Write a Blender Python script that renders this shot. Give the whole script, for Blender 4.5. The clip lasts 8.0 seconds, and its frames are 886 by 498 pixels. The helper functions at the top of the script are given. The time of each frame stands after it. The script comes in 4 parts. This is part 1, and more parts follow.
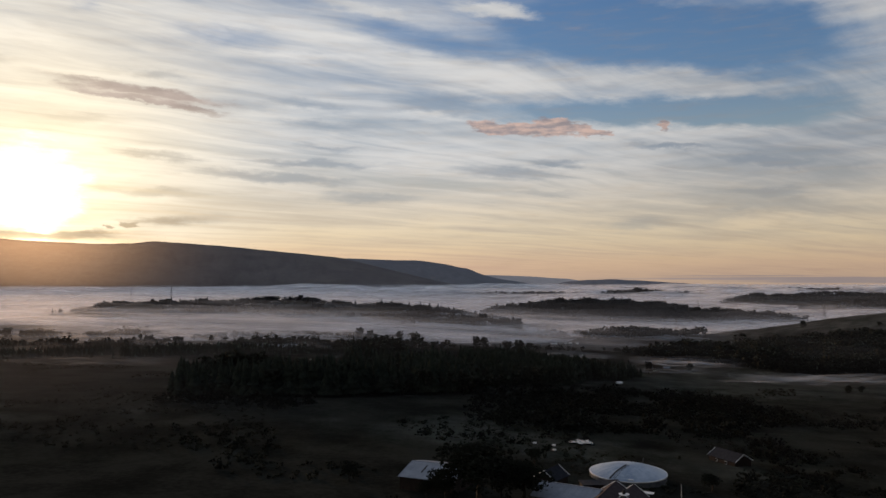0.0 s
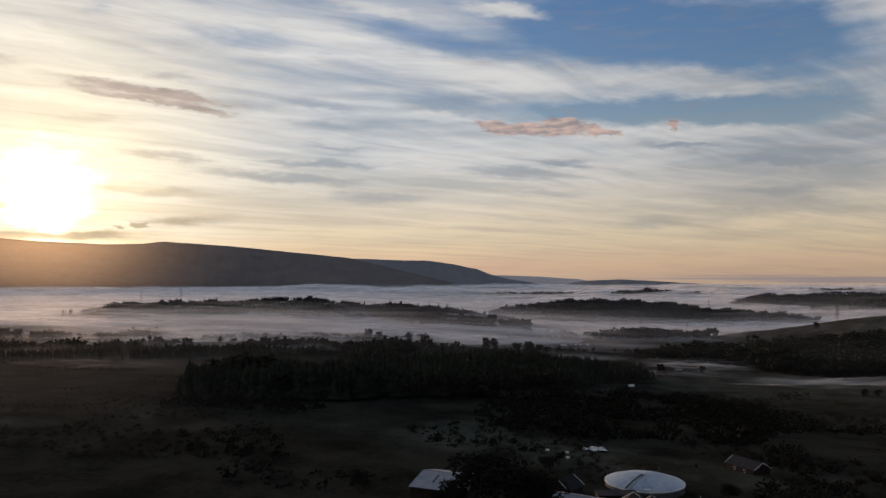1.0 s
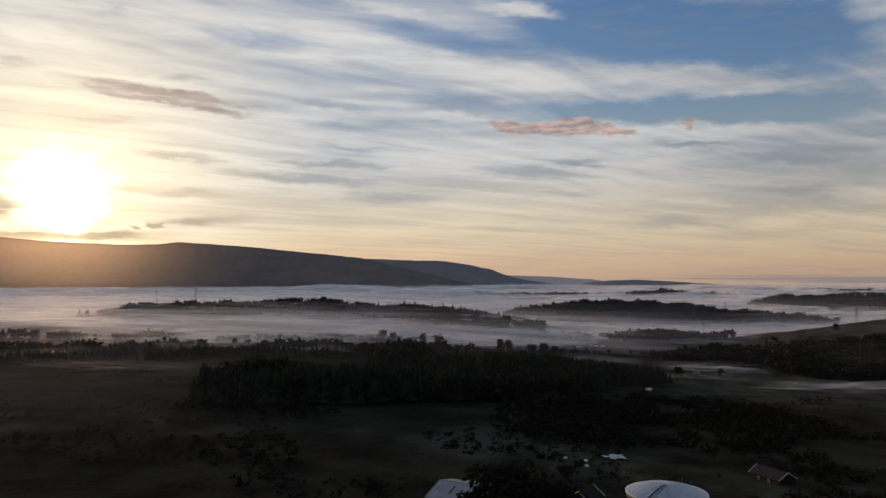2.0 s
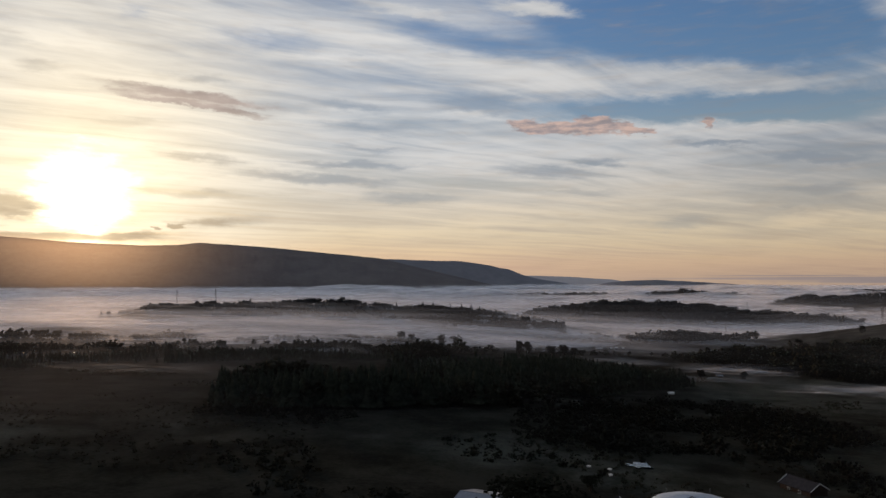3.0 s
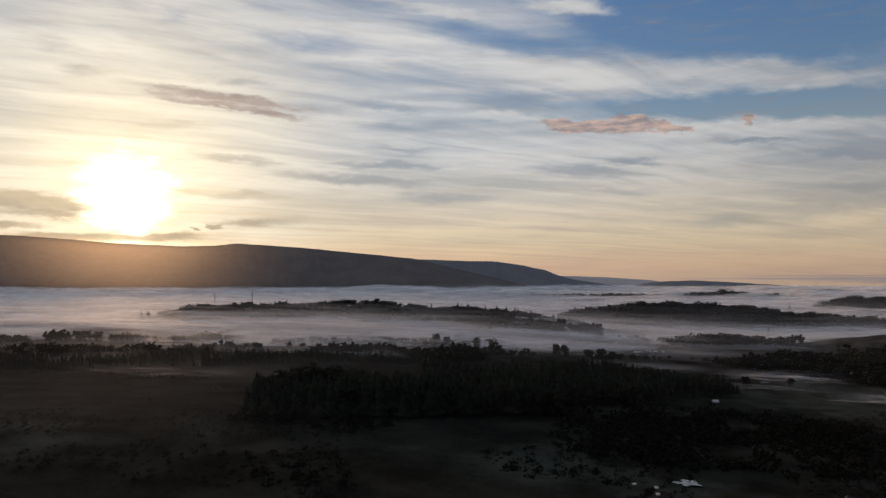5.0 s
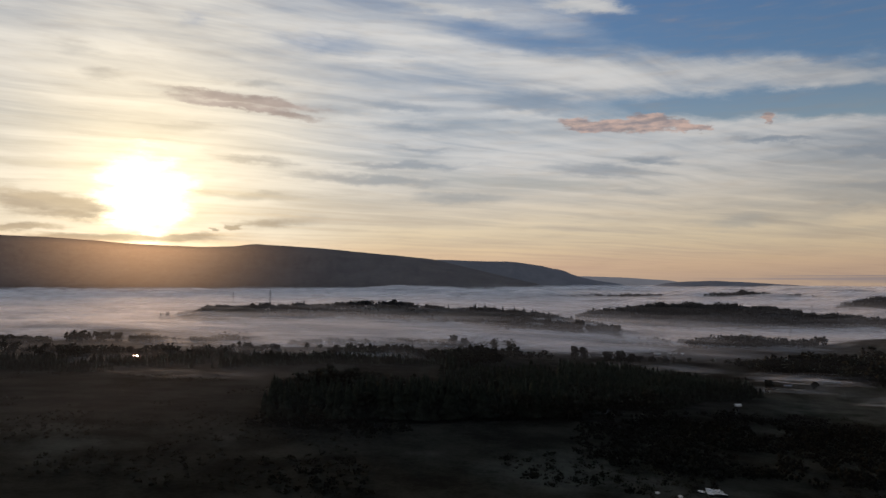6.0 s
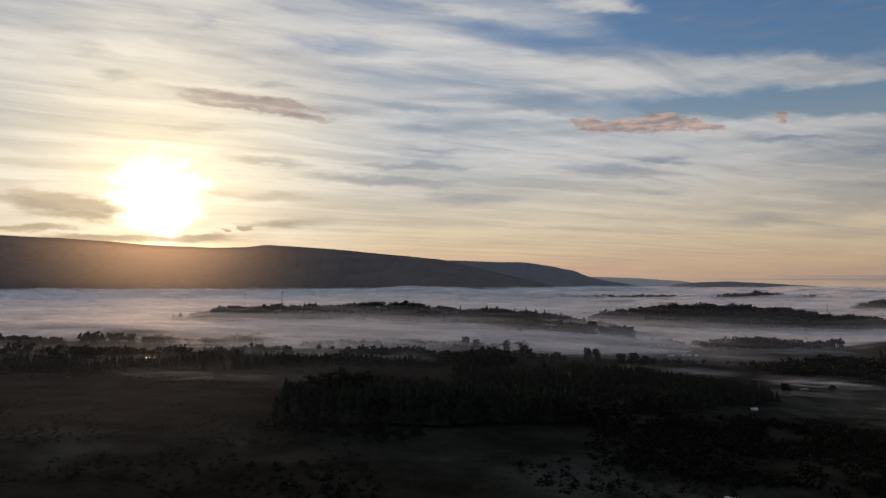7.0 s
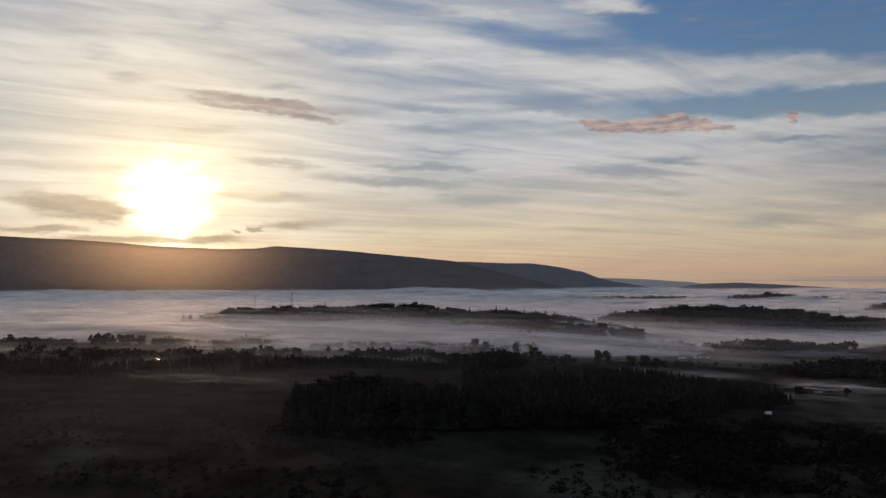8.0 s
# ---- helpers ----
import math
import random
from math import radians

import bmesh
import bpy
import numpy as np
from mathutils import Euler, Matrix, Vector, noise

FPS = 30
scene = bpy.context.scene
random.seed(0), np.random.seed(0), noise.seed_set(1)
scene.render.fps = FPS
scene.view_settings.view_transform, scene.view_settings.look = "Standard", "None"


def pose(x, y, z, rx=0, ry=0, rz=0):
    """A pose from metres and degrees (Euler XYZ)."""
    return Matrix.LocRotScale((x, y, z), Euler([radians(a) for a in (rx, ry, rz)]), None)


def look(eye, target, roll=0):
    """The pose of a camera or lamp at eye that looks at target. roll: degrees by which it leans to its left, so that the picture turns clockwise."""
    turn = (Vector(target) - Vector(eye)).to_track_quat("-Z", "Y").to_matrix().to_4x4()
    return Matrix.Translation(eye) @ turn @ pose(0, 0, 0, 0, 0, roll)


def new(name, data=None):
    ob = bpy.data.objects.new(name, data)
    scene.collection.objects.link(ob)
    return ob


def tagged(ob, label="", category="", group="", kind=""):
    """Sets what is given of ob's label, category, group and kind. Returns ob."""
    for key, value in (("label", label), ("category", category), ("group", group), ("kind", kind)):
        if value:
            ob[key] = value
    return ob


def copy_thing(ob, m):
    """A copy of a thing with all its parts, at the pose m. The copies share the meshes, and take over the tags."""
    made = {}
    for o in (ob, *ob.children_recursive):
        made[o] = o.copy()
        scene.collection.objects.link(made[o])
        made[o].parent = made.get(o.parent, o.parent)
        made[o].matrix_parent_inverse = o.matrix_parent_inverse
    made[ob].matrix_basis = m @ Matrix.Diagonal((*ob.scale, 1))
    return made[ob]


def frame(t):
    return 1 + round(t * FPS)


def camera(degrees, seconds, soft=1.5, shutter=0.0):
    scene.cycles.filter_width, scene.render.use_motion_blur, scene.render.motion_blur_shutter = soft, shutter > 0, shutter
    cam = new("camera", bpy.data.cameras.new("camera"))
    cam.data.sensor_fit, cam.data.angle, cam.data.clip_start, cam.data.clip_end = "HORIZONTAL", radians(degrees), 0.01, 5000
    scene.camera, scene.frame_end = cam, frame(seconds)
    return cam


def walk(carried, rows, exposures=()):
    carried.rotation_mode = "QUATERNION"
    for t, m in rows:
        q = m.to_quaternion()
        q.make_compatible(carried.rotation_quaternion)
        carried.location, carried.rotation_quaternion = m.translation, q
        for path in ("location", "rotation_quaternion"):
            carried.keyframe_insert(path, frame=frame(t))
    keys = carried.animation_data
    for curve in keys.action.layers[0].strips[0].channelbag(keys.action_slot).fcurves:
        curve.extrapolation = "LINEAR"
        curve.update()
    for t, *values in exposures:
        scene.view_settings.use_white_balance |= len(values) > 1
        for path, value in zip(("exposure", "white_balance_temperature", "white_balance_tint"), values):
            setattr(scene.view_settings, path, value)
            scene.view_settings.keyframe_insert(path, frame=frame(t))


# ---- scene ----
cam = camera(64.0, 8.0)

# the flight: forward over the valley, rising, turning slowly to the left
Z0 = 60.0
FLIGHT = [
    (0.0, 0.00, 0.00, 0.00, 2.621, 0.000, 0.00),
    (0.5, -0.34, 1.96, 0.57, 2.621, 0.313, 0.02),
    (1.0, -0.69, 3.89, 1.17, 2.623, 0.704, 0.01),
    (1.5, -1.03, 5.80, 1.80, 2.624, 1.185, 0.00),
    (3.0, -2.09, 11.26, 3.76, 2.625, 3.257, 0.02),
    (3.5, -2.46, 12.98, 4.43, 2.623, 3.955, 0.02),
    (4.0, -2.83, 14.66, 5.08, 2.621, 4.626, 0.00),
    (4.5, -3.21, 16.27, 5.72, 2.620, 5.302, -0.02),
    (6.0, -4.40, 20.71, 7.49, 2.632, 7.391, -0.03),
    (6.5, -4.82, 22.04, 8.01, 2.647, 7.910, -0.03),
    (7.0, -5.25, 23.29, 8.49, 2.672, 8.310, -0.02),
    (7.5, -5.70, 24.46, 8.91, 2.708, 8.694, -0.01),
    (8.0, -6.16, 25.54, 9.27, 2.759, 9.032, -0.01),
]
walk(cam, [(t, pose(x, y, Z0 + z, 90 + p, r, yaw)) for t, x, y, z, p, yaw, r in FLIGHT],
     exposures=[(0.0, 0.06), (4.0, 0.0), (8.0, -0.10)])

# ---------------------------------------------------------------- light
scene.cycles.transparent_max_bounces = 64
SUN_AZ, SUN_EL = 30.3, 6.4  # degrees: azimuth to the left of +y, height over the horizon
sun_dir = Vector((-math.sin(radians(SUN_AZ)) * math.cos(radians(SUN_EL)),
                  math.cos(radians(SUN_AZ)) * math.cos(radians(SUN_EL)), math.sin(radians(SUN_EL))))
sun = new("sun", bpy.data.lights.new("sun", "SUN"))
sun.data.energy, sun.data.angle, sun.data.color = 2.3, radians(3.0), (1.0, 0.61, 0.35)
sun.matrix_world = look(sun_dir * 1000, (0, 0, 0))


class Nodes:
    """Shortcuts for shader nodes."""

    def __init__(self, tree):
        self.tree, self.n, self.l = tree, tree.nodes, tree.links

    def put(self, sock, v):
        if isinstance(v, bpy.types.NodeSocket):
            self.l.new(v, sock)
        else:
            sock.default_value = v

    def math(self, op, a, b=0.0, c=0.0, clamp=False):
        n = self.n.new("ShaderNodeMath")
        n.operation, n.use_clamp = op, clamp
        for k, v in enumerate((a, b, c)):
            self.put(n.inputs[k], v)
        return n.outputs[0]

    def vmath(self, op, a, b=(0, 0, 0)):
        n = self.n.new("ShaderNodeVectorMath")
        n.operation = op
        self.put(n.inputs[0], a)
        self.put(n.inputs[1], b)
        return n.outputs["Value"] if op in ("LENGTH", "DOT_PRODUCT") else n.outputs["Vector"]

    def smooth(self, v, a, b, lo=0.0, hi=1.0):
        n = self.n.new("ShaderNodeMapRange")
        n.interpolation_type = "SMOOTHSTEP"
        for k, q in zip(("Value", "From Min", "From Max", "To Min", "To Max"), (v, a, b, lo, hi)):
            self.put(n.inputs[k], q)
        return n.outputs[0]

    def noise(self, vec, scale, detail=4.0, rough=0.55, distort=0.0):
        n = self.n.new("ShaderNodeTexNoise")
        self.put(n.inputs["Vector"], vec)
        for k, q in (("Scale", scale), ("Detail", detail), ("Roughness", rough), ("Distortion", distort)):
            n.inputs[k].default_value = q
        return n.outputs["Fac"]

    def ramp(self, fac, stops):
        n = self.n.new("ShaderNodeValToRGB")
        r = n.color_ramp
        while len(r.elements) < len(stops):
            r.elements.new(0.5)
        for e, (p, c) in zip(r.elements, stops):
            e.position, e.color = p, (*c, 1)
        self.put(n.inputs[0], fac)
        return n.outputs[0]

    def mix(self, fac, a, b, blend="MIX"):
        n = self.n.new("ShaderNodeMix")
        n.data_type, n.blend_type = "RGBA", blend
        n.clamp_factor = True
        self.put(n.inputs[0], fac)
        for s, v in ((n.inputs[6], a), (n.inputs[7], b)):
            self.put(s, (*v, 1) if isinstance(v, tuple) and len(v) == 3 else v)
        return n.outputs[2]

    def mapping(self, vec, loc=(0, 0, 0), rot=(0, 0, 0), scale=(1, 1, 1), kind="POINT"):
        n = self.n.new("ShaderNodeMapping")
        n.vector_type = kind
        self.put(n.inputs["Vector"], vec)
        n.inputs["Location"].default_value = loc
        n.inputs["Rotation"].default_value = [radians(a) for a in rot]
        n.inputs["Scale"].default_value = scale
        return n.outputs[0]

    def combine(self, x, y, z=0.0):
        n = self.n.new("ShaderNodeCombineXYZ")
        for k, v in enumerate((x, y, z)):
            self.put(n.inputs[k], v)
        return n.outputs[0]


def build_sky():
    world = bpy.data.worlds.new("dawn_sky")
    scene.world = world
    world.use_nodes = True
    tree = world.node_tree
    tree.nodes.clear()
    N = Nodes(tree)
    d = N.vmath("NORMALIZE", tree.nodes.new("ShaderNodeTexCoord").outputs["Generated"])
    sep = tree.nodes.new("ShaderNodeSeparateXYZ")
    tree.links.new(d, sep.inputs[0])
    x, y, z = sep.outputs
    az = N.math("MULTIPLY", N.math("ARCTAN2", N.math("MULTIPLY", x, -1), y), 57.2958)
    el = N.math("MULTIPLY", N.math("ARCSINE", z), 57.2958)
    away = N.math("MULTIPLY", N.math("ARCCOSINE", N.vmath("DOT_PRODUCT", d, tuple(sun_dir))), 57.2958)

    # clear air: physical sky under a colour graded by height
    nish = tree.nodes.new("ShaderNodeTexSky")
    nish.sky_type, nish.sun_disc = "NISHITA", False
    nish.sun_elevation, nish.sun_rotation = radians(SUN_EL), radians(-SUN_AZ)
    nish.altitude, nish.dust_density = 120, 1.5
    phys = N.mix(1.0, nish.outputs[0], (0.06, 0.06, 0.06), "MULTIPLY")
    h = N.math("DIVIDE", el, 60.0, clamp=True)
    clear = N.ramp(h, [(0.0, (0.50, 0.33, 0.27)), (0.025, (0.62, 0.375, 0.275)), (0.07, (0.63, 0.46, 0.33)),
                       (0.13, (0.50, 0.49, 0.42)), (0.19, (0.28, 0.38, 0.47)), (0.26, (0.145, 0.27, 0.46)),
                       (0.36, (0.10, 0.215, 0.43)), (0.6, (0.08, 0.17, 0.37)), (1.0, (0.08, 0.155, 0.32))])
    clear = N.mix(0.15, clear, phys)

    # wind-drawn high cloud, in azimuth and height, bent a little
    flat = N.combine(az, el, 0.0)
    bend = N.noise(N.mapping(flat, scale=(0.05, 0.11, 1)), 1.0, 3.0)
    bend2 = N.noise(N.mapping(flat, loc=(11, 5, 0), scale=(0.06, 0.12, 1)), 1.0, 3.0)
    warped = N.vmath("ADD", flat, N.combine(N.math("MULTIPLY_ADD", bend, 8.0, -4.0), N.math("MULTIPLY_ADD", bend2, 1.8, -0.9), 0.0))
    broad = N.noise(N.mapping(warped, rot=(0, 0, -5), scale=(0.055, 0.30, 1)), 1.0, 5.0, 0.55, 0.2)
    streak = N.noise(N.mapping(warped, loc=(3, 7, 0), rot=(0, 0, -1), scale=(0.075, 1.0, 1)), 1.0, 6.0, 0.52, 0.1)
    # fibres of the veil: drawn out along the wind in a level layer overhead, so they close up towards the horizon
    lift = N.math("ADD", N.math("MAXIMUM", z, 0.0), 0.035)
    layer = N.combine(N.math("DIVIDE", x, lift), N.math("DIVIDE", y, lift), 0.0)
    sway = N.noise(N.mapping(layer, scale=(0.5, 0.5, 1)), 1.0, 3.0)
    layer = N.vmath("ADD", layer, N.combine(0.0, N.math("MULTIPLY_ADD", sway, 1.1, -0.55), 0.0))
    tuft = N.noise(N.mapping(N.mapping(layer, rot=(0, 0, -WIND)), loc=(4, 2, 0), scale=(0.26, 1.5, 1)), 1.0, 9.0, 0.60, 0.5)
    fibre = N.noise(N.mapping(N.mapping(layer, rot=(0, 0, -WIND - 5)), loc=(1, 6, 0), scale=(0.45, 4.2, 1)), 1.0, 8.0, 0.56, 0.7)
    rag = N.noise(N.mapping(flat, scale=(0.32, 0.9, 1)), 1.0, 6.0, 0.6)
    rag2 = N.noise(N.mapping(flat, loc=(7, 3, 0), scale=(0.32, 0.9, 1)), 1.0, 6.0, 0.6)
    flat_r = N.vmath("ADD", flat, N.combine(N.math("MULTIPLY_ADD", rag, 5.0, -2.5), N.math("MULTIPLY_ADD", rag2, 1.5, -0.75), 0.0))

    def blobs(vec, rows):
        """Sum of soft ellipses: azimuth, height, half length, half width, tilt, amount."""
        total = 0.0
        for a, e, la, le, tilt, amount in rows:
            v = N.vmath("LENGTH", N.mapping(vec, loc=(a, e, 0), rot=(0, 0, tilt), scale=(la, le, 1), kind="TEXTURE"))
            total = N.math("ADD", total, N.smooth(v, 1.15, 0.1, 0.0, amount))
        return total

    # the veil is closed low down and opens to blue higher up
    open_up = N.math("SUBTRACT", N.smooth(el, 13.0, 34.0, 0.72, 0.42), N.math("MULTIPLY", N.smooth(el, 11.5, 14.0), N.smooth(az, 16.0, -16.0, 0.0, 0.42)))
    cover = N.math("ADD", N.math("ADD", open_up, blobs(flat_r, COVER)), N.math("MULTIPLY_ADD", broad, 0.9, -0.40))
    cover = N.math("ADD", cover, N.math("MULTIPLY_ADD", tuft, 1.5, -0.75))
    cover = N.math("ADD", cover, N.math("MULTIPLY_ADD", fibre, 0.5, -0.25))
    cover = N.math("ADD", cover, N.math("MULTIPLY_ADD", streak, 0.3, -0.15))
    cover = N.smooth(cover, -0.45, 0.95)
    tone = N.math("ADD", N.math("MULTIPLY_ADD", streak, 0.9, -0.45), N.math("MULTIPLY_ADD", tuft, 1.7, -0.85))
    fine = N.math("MULTIPLY", N.math("MULTIPLY_ADD", fibre, 1.0, -0.5), N.smooth(el, 4.0, 12.0, 0.25, 1.0))
    tone = N.math("ADD", tone, fine)
    tone = N.math("ADD", tone, N.math("MULTIPLY_ADD", broad, 1.2, -0.55))
    tone = N.math("ADD", tone, blobs(flat_r, WHITE))
    tone = N.math("SUBTRACT", tone, blobs(flat_r, GREY))
    lit = N.smooth(N.math("SUBTRACT", tone, blobs(flat_r, GREY_FAINT + GREY_WIDE)), -0.85, 0.55)
    low = N.smooth(el, 11.0, 1.5)
    near = N.smooth(away, 21.0, 3.0)
    white = N.mix(low, (0.68, 0.675, 0.67), (0.79, 0.625, 0.40))
    shade = N.mix(low, (0.285, 0.33, 0.395), (0.49, 0.445, 0.365))
    white = N.mix(near, white, (0.92, 0.84, 0.71))
    shade = N.mix(near, shade, (0.50, 0.46, 0.41))
    cloud = N.mix(lit, shade, white)
    thin = N.math("MULTIPLY", cover, N.smooth(el, 0.2, 4.5, 0.3, 1.0))
    sky = N.mix(thin, clear, cloud)

    # haze low down, and the veil round the sun
    glow = N.math("POWER", 2.71828, N.math("DIVIDE", N.math("MULTIPLY", away, -1.0), 5.6))
    sky = N.mix(1.0, sky, N.mix(glow, (0, 0, 0), (0.86, 0.62, 0.22)), "ADD")
    core = N.smooth(N.math("ADD", away, N.math("MULTIPLY_ADD", rag, 5.0, -2.5)), 4.0, 0.4)
    sky = N.mix(1.0, sky, N.mix(core, (0, 0, 0), (2.4, 2.0, 1.3)), "ADD")
    # single low clouds that stand out against the high veil
    for rows, lump, soft, ca, cb in LOW_CLOUDS:
        m = blobs(flat if lump < 0.55 else flat_r, rows)
        puff = N.noise(N.mapping(flat, scale=(0.6, 1.3, 1) if lump > 1 else (0.35, 2.6, 1)), lump, 7.0, 0.62)
        m2 = N.smooth(N.math("ADD", m, N.math("MULTIPLY_ADD", puff, 0.9, -0.45)), 0.32 - soft, 0.42 + soft)
        hue = N.smooth(N.noise(N.mapping(flat, loc=(3, 1, 0), scale=(0.3, 1.1, 1)), lump * 1.0, 5.0), 0.38, 0.66)
        sky = N.mix(N.math("MULTIPLY", m2, 0.88 if lump > 1 else 0.72), sky, N.mix(hue, ca, cb))

    # the sky darkens away from the dawn and below the horizon
    rear = N.smooth(away, 60.0, 125.0, 1.0, 0.40)
    rear = N.math("MULTIPLY", rear, N.smooth(away, 18.0, 62.0, 1.03, 0.80))
    rear = N.math("MULTIPLY", rear, N.smooth(el, -8.0, 0.0, 0.15, 1.0))
    bg = tree.nodes.new("ShaderNodeBackground")
    tree.links.new(sky, bg.inputs["Color"])
    tree.links.new(rear, bg.inputs["Strength"])
    out = tree.nodes.new("ShaderNodeOutputWorld")
    tree.links.new(bg.outputs[0], out.inputs["Surface"])


WIND = 33.0  # degrees by which the high cloud's fibres turn from x towards y
# azimuth (left positive), height, half length, half width, tilt, amount
COVER = [
    (-14.3, 19.43, 15.7, 3.61, 7.1, -1.0), (-24.0, 17.7, 9.3, 3.21, 10.3, -0.8), (1.6, 19.06, 8.1, 1.46, 10.3, -0.55), (17.0, 18.52, 5.6, 1.13, -0.2, -0.5),
    (27.0, 19.56, 1.6, 0.77, -7.4, -0.35), (-17.0, 12.75, 16.0, 1.5, 3.0, -1.5), (-24.9, 12.3, 8.0, 1.63, 6.8, -0.5), (-4.9, 21.04, 4.6, 0.66, 7.9, 1.0),
    (-13.5, 19.56, 3.4, 0.45, 6.0, 0.6), (-12.0, 15.9, 15.0, 1.5, 6.0, 0.38), (-31.0, 20.5, 5.0, 3.2, 0.0, 0.15), (-20.0, 20.6, 6.0, 0.9, 12.0, 0.3), (7.0, 21.28, 4.7, 0.46, 7.3, 0.5), (-21.1, 14.59, 8.9, 1.07, 10.3, 0.42), (-2.1, 16.14, 7.8, 1.81, 7.2, 0.5),
    (-16.4, 11.68, 10.3, 0.83, 5.7, 0.3),
]
GREY = [
    (33.2, 14.89, 2.5, 0.53, -2.7, 0.5), (22.5, 15.31, 3.2, 0.46, -1.7, 0.5), (22.1, 9.39, 4.3, 0.48, 3.6, 0.8), (14.1, 8.18, 8.6, 0.56, 3.1, 0.8),
    (11.0, 9.33, 8.2, 0.39, 0.1, 0.6), (22.3, 6.64, 4.8, 0.38, -0.0, 0.55), (6.2, 6.72, 5.3, 0.57, 0.4, 0.6), (20.6, 4.6, 4.3, 0.71, -5.4, 0.6),
    (-9.2, 9.27, 2.5, 0.38, 3.4, 0.7), (-5.4, 8.71, 5.4, 0.67, 3.7, 0.6), (-18.0, 10.32, 3.8, 0.26, 4.6, 0.6), (-24.8, 8.79, 3.6, 0.44, 8.4, 0.6),
    (-15.2, 4.45, 3.5, 0.7, -0.8, 0.5), (0.4, 14.09, 4.9, 1.31, 3.9, 0.5), (8.9, 12.12, 4.7, 0.66, 2.2, 0.35),
]
GREY_FAINT = [
    (11.2, 13.94, 4.2, 0.54, 3.6, 0.4), (27.2, 11.67, 2.9, 0.46, -0.1, 0.35), (-24.6, 6.62, 3.4, 0.5, 5.6, 0.4),
    (34.9, 16.73, 2.4, 0.74, -1.5, 0.35), (-8.2, 7.0, 4.5, 0.39, 2.2, 0.35), (8.9, 10.58, 3.7, 0.33, 1.6, 0.4),
]
GREY_WIDE = [(-29, 9.0, 14, 4.5, 0, 0.55), (-22, 5.5, 9, 2.0, 0, 0.25)]
WHITE = [
    (32.3, 17.15, 5.4, 1.04, 3.0, 0.5), (17.8, 18.68, 1.3, 0.46, 10.8, 0.7), (10.8, 17.53, 4.7, 0.42, 0.6, 0.4), (-24.1, 4.59, 3.9, 0.8, -5.2, 0.5),
    (1.4, 13.14, 4.0, 0.55, 2.6, 0.6), (28.6, 10.07, 3.1, 0.46, -3.1, 0.5), (11.6, 13.02, 6.8, 0.77, -2.6, 0.35),
]
# rows, lumpiness, softness, darker and lighter colour
LOW_CLOUDS = [
    ([(-6.7, 12.10, 5.0, 0.75, 3.6, 1.15), (-8.5, 12.55, 2.0, 0.70, 2.9, 0.8), (-3.6, 12.5, 1.6, 0.7, 3.0, 0.6), (-12.1, 11.72, 2.8, 0.48, 10.4, 0.85), (-17.3, 11.82, 0.8, 0.52, 18.5, 0.8)],
     1.6, 0.15, (0.29, 0.245, 0.26), (0.66, 0.46, 0.39)),
    ([(23.6, 13.45, 5.6, 0.36, 4.0, 0.95), (21.8, 13.95, 6.2, 0.50, 5.5, 0.75), (26.8, 14.2, 4.4, 0.55, 5.0, 0.5), (19.0, 12.9, 3.6, 0.3, 4.5, 0.5)],
     0.6, 0.32, (0.26, 0.18, 0.16), (0.45, 0.34, 0.30)),
    ([(36.2, 5.6, 6.2, 0.95, 3.0, 0.9), (35.0, 4.7, 4.6, 0.4, 2.0, 0.6), (31.4, 3.2, 9.2, 0.48, -0.8, 1.05), (39.0, 3.75, 4.5, 0.35, -1.0, 0.9), (23.9, 4.15, 0.7, 0.24, 1.2, 1.2), (25.6, 3.8, 0.6, 0.17, -1.4, 1.0),
      (21.5, 4.6, 3.6, 0.55, -3.0, 0.5)],
     0.7, 0.40, (0.36, 0.26, 0.165), (0.54, 0.40, 0.24)),
    ([(-26, 0.22, 16, 0.16, 0, 0.8), (-32, 0.0, 14, 0.2, 0, 0.8), (-22, 0.42, 9, 0.07, 0, 0.6)],
     0.5, 0.2, (0.27, 0.24, 0.26), (0.33, 0.28, 0.28)),
]
build_sky()


# ---------------------------------------------------------------- materials
def material(name):
    m = bpy.data.materials.new(name)
    m.use_nodes = True
    m.node_tree.nodes.clear()
    return m, Nodes(m.node_tree)


